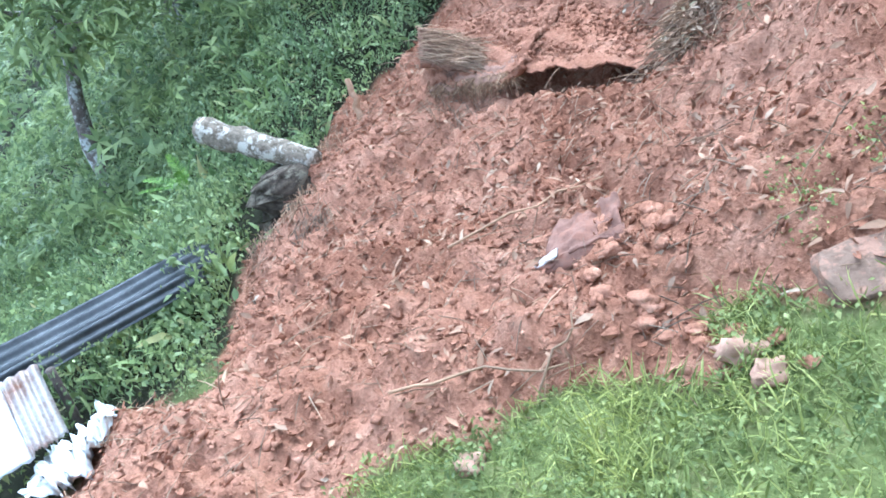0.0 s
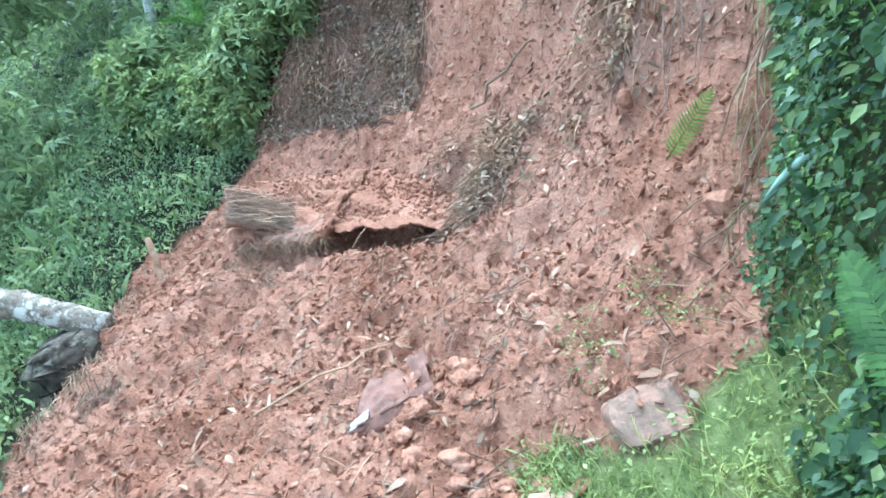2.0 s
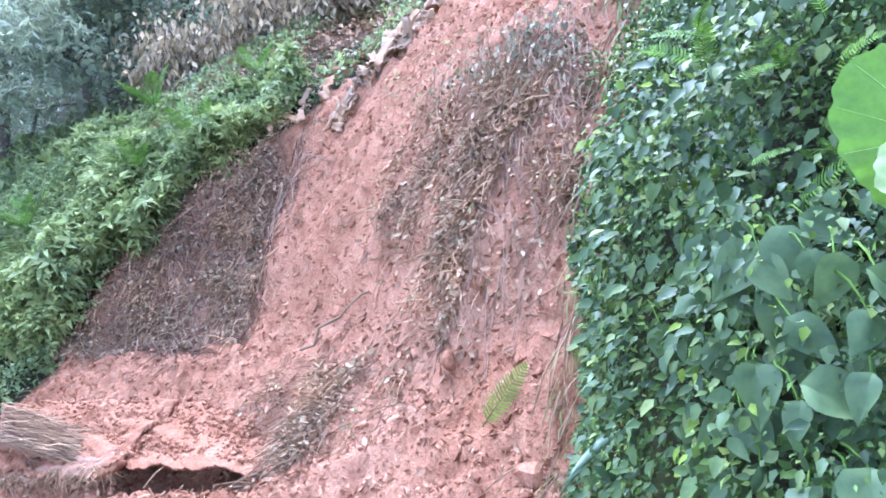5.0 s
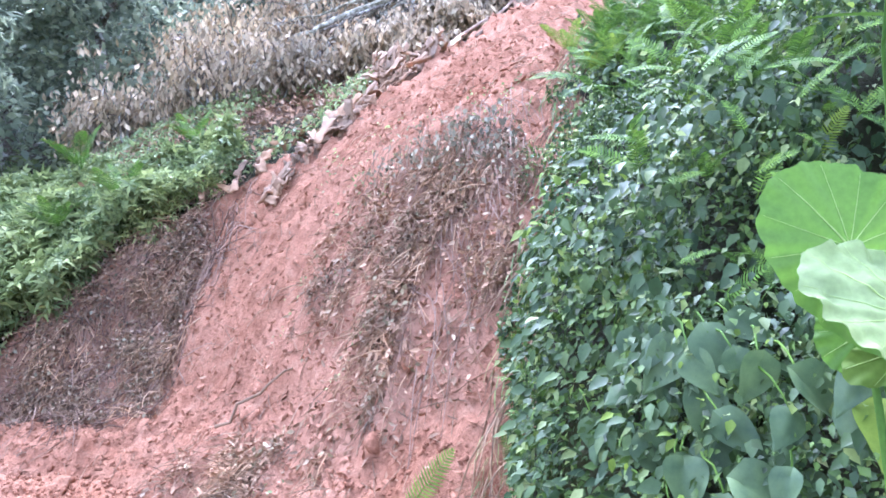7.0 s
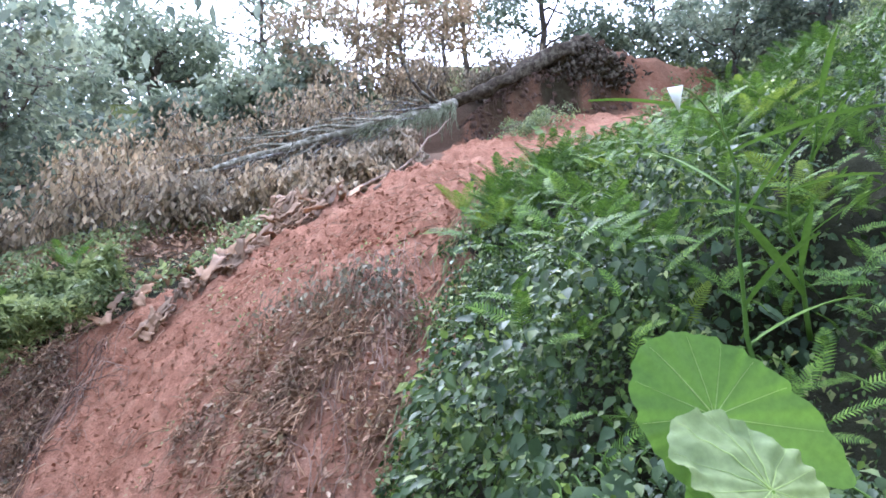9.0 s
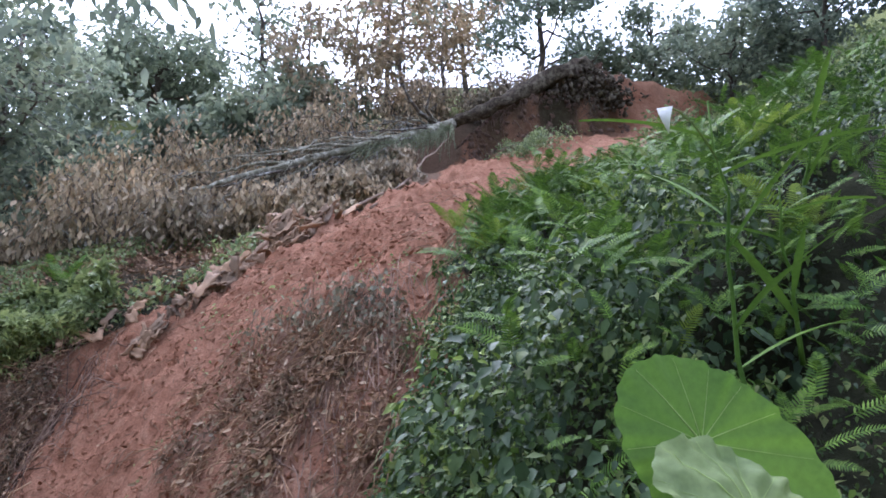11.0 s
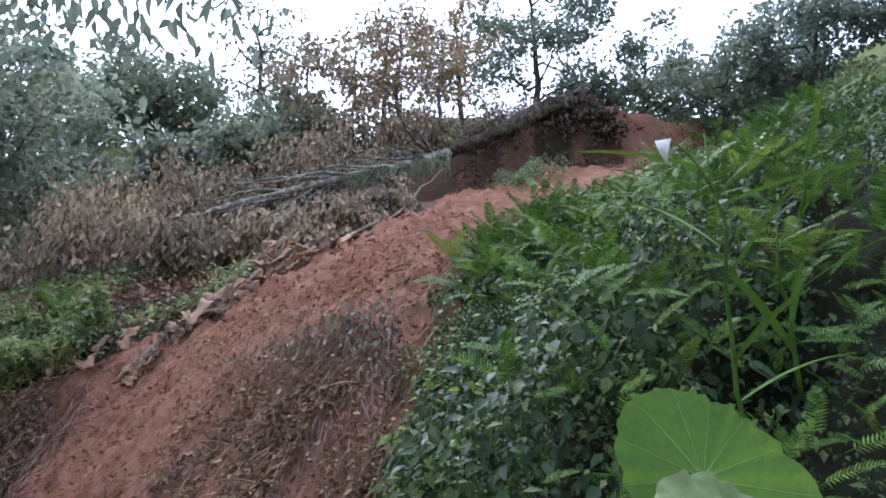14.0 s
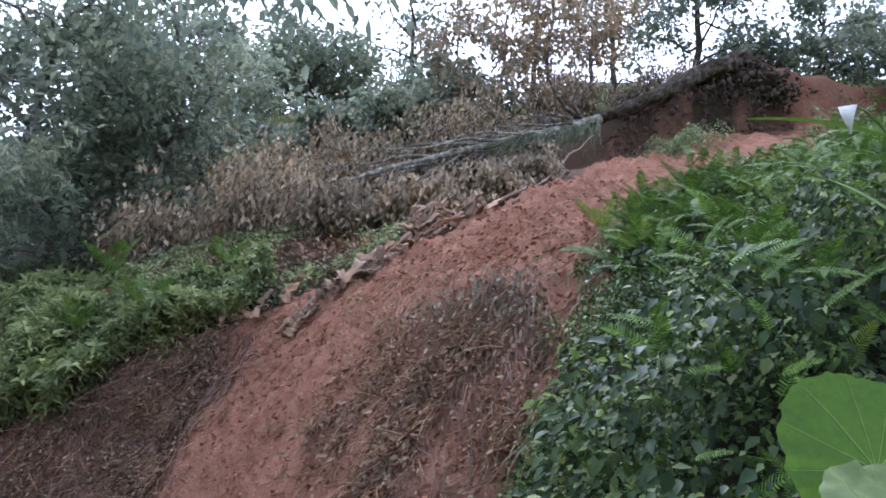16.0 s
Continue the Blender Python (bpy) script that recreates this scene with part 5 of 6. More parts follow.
def build_ferns():
    r = random.Random(5)
    n = 0
    while n < 130:
        y = r.uniform(5, 9.5) if n < 44 else r.uniform(7, 13) if n < 84 else r.uniform(2.6, 6)
        x = float(ramp(y, BANK_Y, BANK_X)) + abs(r.gauss(0, 1.3)) * (0.35 + 0.12 * y) + (0.3 if y < 7 else 0.5)
        if n >= 84:
            x = float(ramp(y, BANK_Y, BANK_X)) + r.uniform(1.0, 2.8)
        if x > 0.62 * y + 0.6:
            continue
        n += 1
        pale = r.random() < 0.2
        fern(lift_point(x, y, 0.9 * float(canopy(np.array([x]), np.array([y]))[0])), r.uniform(0.24, 0.4) * (1 + 0.03 * y), r.randint(3, 5), FROND_PALE if pale else FROND,
             "pale yellow-green fern among creepers" if pale else "green fern among creepers", 100 + n, (0.15, -0.6, 0.2))
    # ferns that stand out
    lone_fronds("large fern with long ribbed fronds low on the bank", FROND_BIG, [((0.071, 1.624, 0.326), (-0.112, 2.11, 0.594)), ((0.13, 1.69, 0.415), (0.03, 2.05, 0.613)), ((0.02, 1.8, 0.3), (-0.13, 2.16, 0.46))])
    lone_fronds("upright green fern fronds among creepers", FROND, [((-0.17, 2.9, 0.89), (-0.15, 2.97, 1.19)), ((-0.27, 3.3, 1.1), (-0.14, 3.24, 1.36)), ((-0.32, 3.27, 0.72), (-0.38, 3.33, 0.94))])
    lone_fronds("yellowing fern fronds over the creepers", FROND_PALE, [((0.72, 3.3, 2.12), (0.24, 3.36, 2.14)), ((0.84, 2.78, 1.98), (0.99, 2.7, 2.2)), ((0.29, 3.08, 1.64), (0.20, 3.08, 1.87)), ((0.3, 3.08, 1.64), (0.36, 3.07, 1.86))])
    lone_fronds("single torn yellow-green frond on the soil", FROND_PALE, [((-0.93, 3.55, 0.44), (-0.66, 3.55, 0.78))])
    fern(lift_point(0.32, 6.2, 0.1), 0.45, 6, FROND_PALE, "yellow-green ferns on the bank edge", 6)
    for i, (x, y, s, pale) in enumerate(EDGE_FERNS):
        fern(lift_point(x, y, 0.22), s, 7, FROND_PALE if pale else FROND, "yellow-green ferns on the bank edge" if pale else "tall green ferns on the bank edge", 7 + i, (-0.2, -0.45, 0.45))
    for i, (x, y, s) in enumerate([(-7.1, 2.4, 0.6), (-5.4, 7.9, 0.7), (-6.1, 7.6, 0.7), (-6.5, 8.6, 0.8), (-7.4, 7.0, 0.8), (-5.0, 8.9, 0.6)]):
        fern(lift_point(x, y, 0.45), s, 6, FROND, "light green fern on the slope", 200 + i)

    # low fern thicket woven through the creepers
    for k, (n, box, size) in enumerate([(1900, (-0.1, 3.4, 2.3, 6.0), (0.12, 0.27)), (5000, (0.0, 7.0, 5.0, 12.0), (0.22, 0.45))]):
        x, y = plan_points(n, *box, lambda a, b: (bank_side(a, b) > (0.7 if k == 0 else 0.1)) * smooth(-0.3, 0.4, fbm(a, b, 1.2, 2, 111)))
        nr = slope_normal(x, y)
        at = np.stack([x, y, height(x, y)], -1) + (nr * 0.6 + (0, 0, 0.5)) * (canopy(x, y) * rng.uniform(0.9, 1.25, len(x)) + 0.04)[:, None]
        a = rng.uniform(0, 6.28, len(x))
        along = np.stack([np.cos(a) - 0.2, np.sin(a) * 0.7 - 0.4, rng.uniform(-0.1, 0.8, len(x))], -1)
        stuff(scatter("fern_thicket", joined_tris(FROND_LOW[k]), at, along, nr + (0, -0.3, 0.6) + rng.normal(0, 0.2, at.shape), rng.uniform(*size, len(x)), FERN), "thicket of small green ferns among creepers", "ferns")


build_ferns()


# ---- broad-leaved climber ----
def heart_mesh(name, mat, nu=9, nv=10, cup=0.12, wave=0.02, lobes=0.22, seed=0):
    """A heart-shaped blade one unit long, tip along +y, with sunken veins."""
    v, f = [], []
    for j in range(nv + 1):
        t = j / nv
        half = 0.44 * math.sin(math.pi * t ** 0.6) ** 0.85 * (1 - 0.45 * t)
        for i in range(nu):
            u = -1 + 2 * i / (nu - 1)
            x = u * half
            y = t - lobes * (1 - t) ** 2 * abs(u) ** 1.2
            z = cup * abs(u) * half * 2 - 0.22 * t * t + wave * math.sin(7 * t + 3 * abs(u)) + 0.012 * math.cos(t * 34 - abs(u) * 9) * abs(u)
            v.append((x, y, z))
    for j in range(nv):
        for i in range(nu - 1):
            k = j * nu + i
            f.append((k, k + 1, k + nu + 1, k + nu))
    me = bpy.data.meshes.new(name)
    me.from_pydata(v, [], f)
    me.materials.append(mat)
    me.polygons.foreach_set("use_smooth", [True] * len(me.polygons))
    return me


HEARTS = [heart_mesh("leaf", LEAF_DEEP, 9, 10, 0.15, 0.02), heart_mesh("leaf", LEAF_DEEP, 9, 10, 0.3, 0.03), heart_mesh("leaf", LEAF_DEEP, 9, 10, -0.1, 0.015)]
HEART_YELLOW = [heart_mesh("leaf", FERN_YELLOW, 9, 10, 0.15, 0.02)]


def climber(base, places, seed, label):
    """A climbing plant with stems to each hanging leaf; places are x, y, z and size."""
    r = random.Random(seed)
    ob = thing("broadleaf_climber", base, label, "climber", "broad-leaved climbers")
    b = Vector(base)
    for i, (p, s) in enumerate(places):
        p = Vector(p) - b
        lf = new("leaf", r.choice(HEARTS) if r.random() > 0.06 else HEART_YELLOW[0])
        lf.parent = ob
        d = Vector((r.gauss(0, 0.55), -0.35 + r.gauss(0, 0.25), -0.75 + r.gauss(0, 0.35)))
        nrm = Vector((r.gauss(-0.1, 0.35), -0.8, 0.65 + r.gauss(0, 0.2)))
        y = d.normalized()
        x = y.cross(nrm).normalized()
        z = x.cross(y)
        m = Matrix((x, y, z)).transposed()
        lf.matrix_basis = Matrix.LocRotScale(p, m.to_quaternion(), (s * r.uniform(0.9, 1.1), s, s))
        back = p + Vector((r.uniform(-0.05, 0.05), 0.08 + 0.4 * s, r.uniform(0.0, 0.1)))
        v, f = tube(bent(back, p, 5, -0.02, 0.004, seed * 50 + i), [0.004, 0.0035, 0.003, 0.0028, 0.0025], 5)
        mesh_object("leaf_stalk", v, f, FERN, ob)


def on_creepers(x, z):
    """The place on the outer creepers of the bank at a given height."""
    y = np.arange(1.3, 4.0, 0.02)
    top = height(x + 0 * y, y) + 1.05 * canopy(x + 0 * y, y)
    return max(1.95, float(y[np.argmax(top > z)]) - 0.13)


def build_climbers():
    r = random.Random(9)
    spots = []
    for i in range(150):
        x, y = r.uniform(0.15, 1.0), r.uniform(1.7, 2.7)
        if bank_side(x, y) < 0.15:
            continue
        z = float(height(np.array([x]), np.array([y]))[0]) + r.uniform(1.0, 1.35) * float(canopy(np.array([x]), np.array([y]))[0]) + 0.06
        if z < 1.5:
            spots.append(((x, y - 0.16, z), r.uniform(0.09, 0.16)))
    for x, z in ((0.33, 1.28), (0.35, 1.15), (0.46, 1.12), (0.28, 0.98), (0.5, 1.26), (0.28, 1.39), (0.44, 0.95), (0.17, 0.8), (0.1, 0.86), (0.56, 1.04), (0.38, 0.74), (0.2, 1.1), (0.42, 1.47), (0.03, 1.12), (0.5, 0.85)):
        spots.append(((x * 0.97, on_creepers(x, z + 0.05), z + 0.05), r.uniform(0.13, 0.17)))
    third = len(spots) // 3
    spots.sort(key=lambda s: s[0][0])
    for k in range(3):
        group = spots[k * third:(k + 1) * third]
        climber(lift_point(0.2 + 0.35 * k, 2.5, 0.05), group, 60 + k, "climber with large grey-green heart-shaped leaves")
    small = []
    for i in range(110):
        y = r.uniform(2.5, 6.0)
        x = float(ramp(y, BANK_Y, BANK_X)) + r.uniform(0.05, 1.7)
        small.append(((x, y - 0.08, float(height(np.array([x]), np.array([y]))[0]) + r.uniform(0.8, 1.1) * float(canopy(np.array([x]), np.array([y]))[0]) + 0.02), r.uniform(0.06, 0.1)))
    climber(lift_point(0.2, 3.6, 0.05), small[:75], 70, "climber with medium green heart-shaped leaves")
    climber(lift_point(0.6, 4.2, 0.05), small[75:], 71, "climber with medium green heart-shaped leaves")


build_climbers()


# ---- taro ----
def taro_blade(name, mat, long, wide, shift, parent, place, tip, face, crumple, seed, label=""):
    """A broad taro blade round its stalk joint at the origin: an oval with a scalloped rim and a notch behind, radiating veins."""
    veins = 13

    def shape(a, s):
        c, d = math.cos(a), math.sin(a)
        # from the joint to the rim of an oval whose middle lies shift along the tip
        k = (c / wide) ** 2 + (d / long) ** 2
        h = d * shift / long**2
        reach = (h + math.sqrt(max(h * h + k * (1 - (shift / long) ** 2), 0))) / k
        back = abs(a - 1.5 * math.pi)
        reach *= (1 - 0.5 * math.exp(-((back / 0.13) ** 2))) * (1 + s * (0.011 * math.sin(31 * a + seed) + 0.012 * math.sin(13 * a + 2 * seed)))
        x, y = c * reach * s, d * reach * s
        between = 0.5 - 0.5 * math.cos(a * veins)
        z = 0.006 * between * s * (1.6 - s) + 0.35 * (x * x + y * y) - 0.18 * y * s
        z += crumple * (noise.noise(Vector((x * 14, y * 14, seed))) + 0.5 * noise.noise(Vector((x * 34, y * 34, seed + 5)))) * s + 0.006 * math.sin(19 * a + seed) * s**4
        return x, y, z

    n, rings = 130, 16
    v = [(0, 0, 0)] + [shape(2 * math.pi * i / n, j / rings) for j in range(1, rings + 1) for i in range(n)]
    f = [(0, 1 + i, 1 + (i + 1) % n) for i in range(n)]
    for j in range(rings - 1):
        for i in range(n):
            a, b = 1 + j * n + i, 1 + j * n + (i + 1) % n
            f.append((a, a + n, b + n, b))
    lf = mesh_object(name, v, f, mat, parent, label)
    y = Vector(tip).normalized()
    x = y.cross(Vector(face)).normalized()
    lf.matrix_basis = Matrix.LocRotScale(Vector(place), Matrix((x, y, x.cross(y))).transposed().to_quaternion(), None)
    ribs = []
    for i in range(veins):
        a = 2 * math.pi * i / veins
        if abs(a - 1.5 * math.pi) > 0.2:
            q = [Vector(shape(a, t)) + Vector((0, 0, 0.0008)) for t in np.linspace(0, 0.95, 10)]
            ribs.append(tube([tuple(p) for p in q], np.linspace(0.0022 if abs(a - math.pi / 2) < 0.3 else 0.0012, 0.0003, 10), 5))
    v, f = joined(ribs)
    mesh_object("vein_web", v, f, VEIN, lf, "raised pale veins")
    return lf


def build_taro():
    root = Vector(lift_point(0.66, 1.4, 0.0))
    plant = thing("taro_plant", root, "large light green taro plant with broad heart-shaped leaves", "taro plant")
    blades = [((0.538, 1.523, 1.699), (-0.7, -0.16, 0.7), (0.08, -0.95, 0.25), 0.255, 0.17, -0.05, TARO, 0.004, "broad fresh green blade"),
              ((0.57, 1.359, 1.567), (-0.74, 0.1, 0.62), (0.1, -0.62, 0.78), 0.16, 0.14, 0.045, TARO_PALE, 0.028, "crumpled pale blade seen from below"),
              ((0.61, 1.47, 1.50), (-0.9, -0.1, -0.35), (0.05, -0.75, 0.5), 0.1, 0.05, 0.03, FERN_YELLOW, 0.01, "yellowing folded blade"),
              ((0.60, 1.6, 1.53), (-0.6, 0.1, -0.5), (0.0, -0.85, 0.4), 0.12, 0.1, 0.0, TARO, 0.006, "")]
    for k, (p, tip, face, long, wide, shift, mat, crumple, label) in enumerate(blades):
        at = Vector(p) - root
        taro_blade("leaf", mat, long, wide, shift, plant, at, tip, face, crumple, k + 3, label)
        v, f = tube(bent((0.02 * k - 0.03, 0.03 * k, -0.05), at, 9, 0.0, 0.004, k), np.linspace(0.014, 0.006, 9), 8)
        mesh_object("stalk", v, f, TARO, plant)


build_taro()


# ---- tall reed grass ----
def build_reed(base, top, seed, blades, label):
    r = random.Random(seed)
    ob = thing("tall_reed", base, label, "reed")
    b, t = Vector(base), Vector(top)
    p = bent((0, 0, 0), t - b, 9, 0, 0.01, seed)
    v, f = tube(p, np.linspace(0.011, 0.003, 9), 6)
    mesh_object("stem", v, f, FERN, ob)
    for i in range(blades):
        k = 0.25 + 0.75 * i / blades
        at = Vector(p[0]).lerp(Vector(p[-1]), k)
        a = r.uniform(0, 6.28)
        d = Vector((math.cos(a), math.sin(a) * 0.7, r.uniform(0.2, 1.1))).normalized()
        ln, wd = r.uniform(0.32, 0.6), r.uniform(0.011, 0.021)
        side = d.cross(Vector((0, 0, 1))).normalized()
        verts, faces = [], []
        for j in range(9):
            s = j / 8
            c = at + d * ln * s + Vector((0, 0, -0.2 * ln * s * s))
            w = side * wd * math.sin(math.pi * (0.12 + 0.86 * s)) ** 0.8
            verts += [tuple(c - w), tuple(c - Vector((0, 0, 0.006))), tuple(c + w)]
        for j in range(8):
            q = j * 3
            faces += [(q, q + 1, q + 4, q + 3), (q + 1, q + 2, q + 5, q + 4)]
        mesh_object("blade", verts, faces, FERN, ob)
    return ob


def build_reeds():
    ob = build_reed(lift_point(0.98, 2.35, 0.0), (0.86, 2.1, 2.75), 4, 8, "tall green reed grass with broad blades")
    v = [(-0.04, 0, -0.015), (0.038, 0.005, 0.0), (-0.026, -0.006, -0.07), (0.02, 0, -0.06), (0.006, 0, -0.14)]
    w = mesh_object("withered_tip", np.array(v) * 0.58 + np.array((0.605, 1.75, 2.565)) - np.array(ob.location), [(0, 2, 3, 1), (2, 4, 3)], CLOTH, ob, "bleached white blade tip")
    w.modifiers.new("thickness", "SOLIDIFY").thickness = 0.002
    v, f = tube(bent(np.array((0.605, 1.75, 2.565)) - ob.location, np.array((0.88, 2.12, 2.55)) - ob.location, 5, -0.04), [0.003] * 5, 5)
    mesh_object("blade", v, f, GRASS, ob)
    build_reed(lift_point(1.35, 2.7, 0.0), (1.25, 2.5, 2.6), 5, 5, "green reed grass with broad blades")
    build_reed(lift_point(1.9, 3.6, 0.0), (1.95, 3.4, 3.4), 6, 4, "green reed grass with broad blades")
    long_blade = thing("arching_leaf", (-0.1, 2.8, 0.5), "long pale folded leaf blade across creepers", "leaf")
    for k, (a, b, w) in enumerate([((-0.4, 2.72, 0.5), (-0.14, 2.76, 0.70), 0.03), ((-0.43, 2.72, 0.44), (-0.3, 2.74, 0.56), 0.018)]):
        p = bent(a, b, 9, -0.03)
        verts = np.concatenate([[q + (0, 0, -w * math.sin(math.pi * (0.05 + 0.9 * i / 8))), q + (0, -0.012, 0), q + (0.01, 0.01, w * math.sin(math.pi * (0.05 + 0.9 * i / 8)))] for i, q in enumerate(p)]) - np.array((-0.1, 2.8, 0.5))
        ob = mesh_object("blade", verts, [(3 * i + j, 3 * i + j + 1, 3 * i + j + 4, 3 * i + j + 3) for i in range(8) for j in range(2)], LEAF_PALE, long_blade)
        ob.modifiers.new("thickness", "SOLIDIFY").thickness = 0.002


build_reeds()


# ---- trees and bushes ----
def tree(name, base, tall, crown, leaves, leaf_size, shape, leaf_mat, bark, label, category, seed, trunk_r=0.16, lean=(0, 0), bare=0.35, squash=0.75, group="", limbs=9, hang=0.4):
    """A tapered trunk with limbs, and a crown of leaf clumps round the limb ends."""
    r = np.random.default_rng(seed)
    ob = thing(name, base, label, category, group)
    top = np.array((lean[0], lean[1], tall * 0.86))
    spine = bent((0, 0, -0.3), top, 9, 0, trunk_r * 0.5, seed)
    v, f = tube(spine, np.linspace(trunk_r, trunk_r * 0.25, 9), 9, 0.1, seed)
    mesh_object("trunk", v, f, bark, ob)
    ends, pieces = [], []
    for i in range(limbs):
        t = bare + (1 - bare) * (i + 0.5) / limbs
        k = spine[min(8, int(t * 8))]
        a = 2.4 * i + r.uniform(-0.4, 0.4)
        reach = crown * (0.95 - 0.35 * abs(t - 0.55)) * r.uniform(0.65, 1.05)
        e = k + np.array((math.cos(a) * reach, math.sin(a) * reach, reach * r.uniform(0.15, 0.6) * squash))
        limb = bent(k, e, 6, -0.06 * reach, 0.05 * reach, seed * 31 + i)
        pieces.append(tube(limb, np.linspace(trunk_r * 0.36, trunk_r * 0.06, 6), 5))
        for j in (3, 4, 5):
            for _ in range(2):
                tw = limb[j] + r.normal(0, 0.2 * crown, 3) * (1, 1, 0.7)
                pieces.append(tube(bent(limb[j], tw, 4, 0, 0.02 * crown, i), [trunk_r * 0.1, trunk_r * 0.07, trunk_r * 0.05, trunk_r * 0.03], 4))
                ends.append(tw)
    v, f = joined(pieces)
    mesh_object("branchwork", v, f, bark, ob)
    ends = np.array(ends)
    pick = ends[r.integers(0, len(ends), leaves)]
    at = pick + r.normal(0, 0.12 * crown, (leaves, 3)) * (1, 1, 0.75)
    along = np.stack([r.normal(0, 1, leaves), r.normal(0, 1, leaves), r.normal(-hang, 0.6, leaves)], -1)
    lv = scatter("crown", shape, at, along, r.normal(0, 0.6, (leaves, 3)) + (0, 0, 1), r.uniform(0.7, 1.3, leaves) * leaf_size * 1.15, leaf_mat, ob)
    lv["kind"] = "stuff"
    return ob


def bush(name, base, tall, wide, leaves, leaf_size, shape, leaf_mat, stem_mat, label, category, seed, hang=0.8, stems=14, group=""):
    """Many stems from one foot, leaves hanging along them."""
    r = np.random.default_rng(seed)
    ob = thing(name, base, label, category, group)
    pieces, pts = [], []
    for i in range(stems):
        a = r.uniform(0, 2 * np.pi)
        e = np.array((math.cos(a) * wide * r.uniform(0.3, 1), math.sin(a) * wide * r.uniform(0.3, 1), tall * r.uniform(0.55, 1.0)))
        p = bent(r.normal(0, 0.12 * wide, 3) * (1, 1, 0) - (0, 0, 0.1), e, 7, -0.12 * tall, 0.05 * tall, seed * 17 + i)
        pieces.append(tube(p, np.linspace(0.028, 0.008, 7), 5))
        pts.append(p[2:])
        for j in range(3):
            q = p[3 + j] + r.normal(0, 0.25 * wide, 3)
            pieces.append(tube(bent(p[3 + j], q, 4, 0, 0.03), [0.01, 0.008, 0.006, 0.004], 4))
            pts.append(np.linspace(p[3 + j], q, 4))
    v, f = joined(pieces)
    mesh_object("stem_tangle", v, f, stem_mat, ob)
    pts = np.concatenate(pts)
    at = pts[r.integers(0, len(pts), leaves)] + r.normal(0, 0.13 * wide, (leaves, 3))
    at[:, 2] = np.maximum(at[:, 2], 0.02)
    along = np.stack([r.normal(0, 0.6, leaves), r.normal(0, 0.6, leaves), r.normal(-hang, 0.35, leaves)], -1)
    lv = scatter("foliage", shape, at, along, r.normal(0, 0.7, (leaves, 3)) + (0, -0.5, 0.5), r.uniform(0.7, 1.3, leaves) * leaf_size, leaf_mat, ob)
    lv["kind"] = "stuff"
    return ob


def foot(x, y):
    return lift_point(x, y, -0.05)


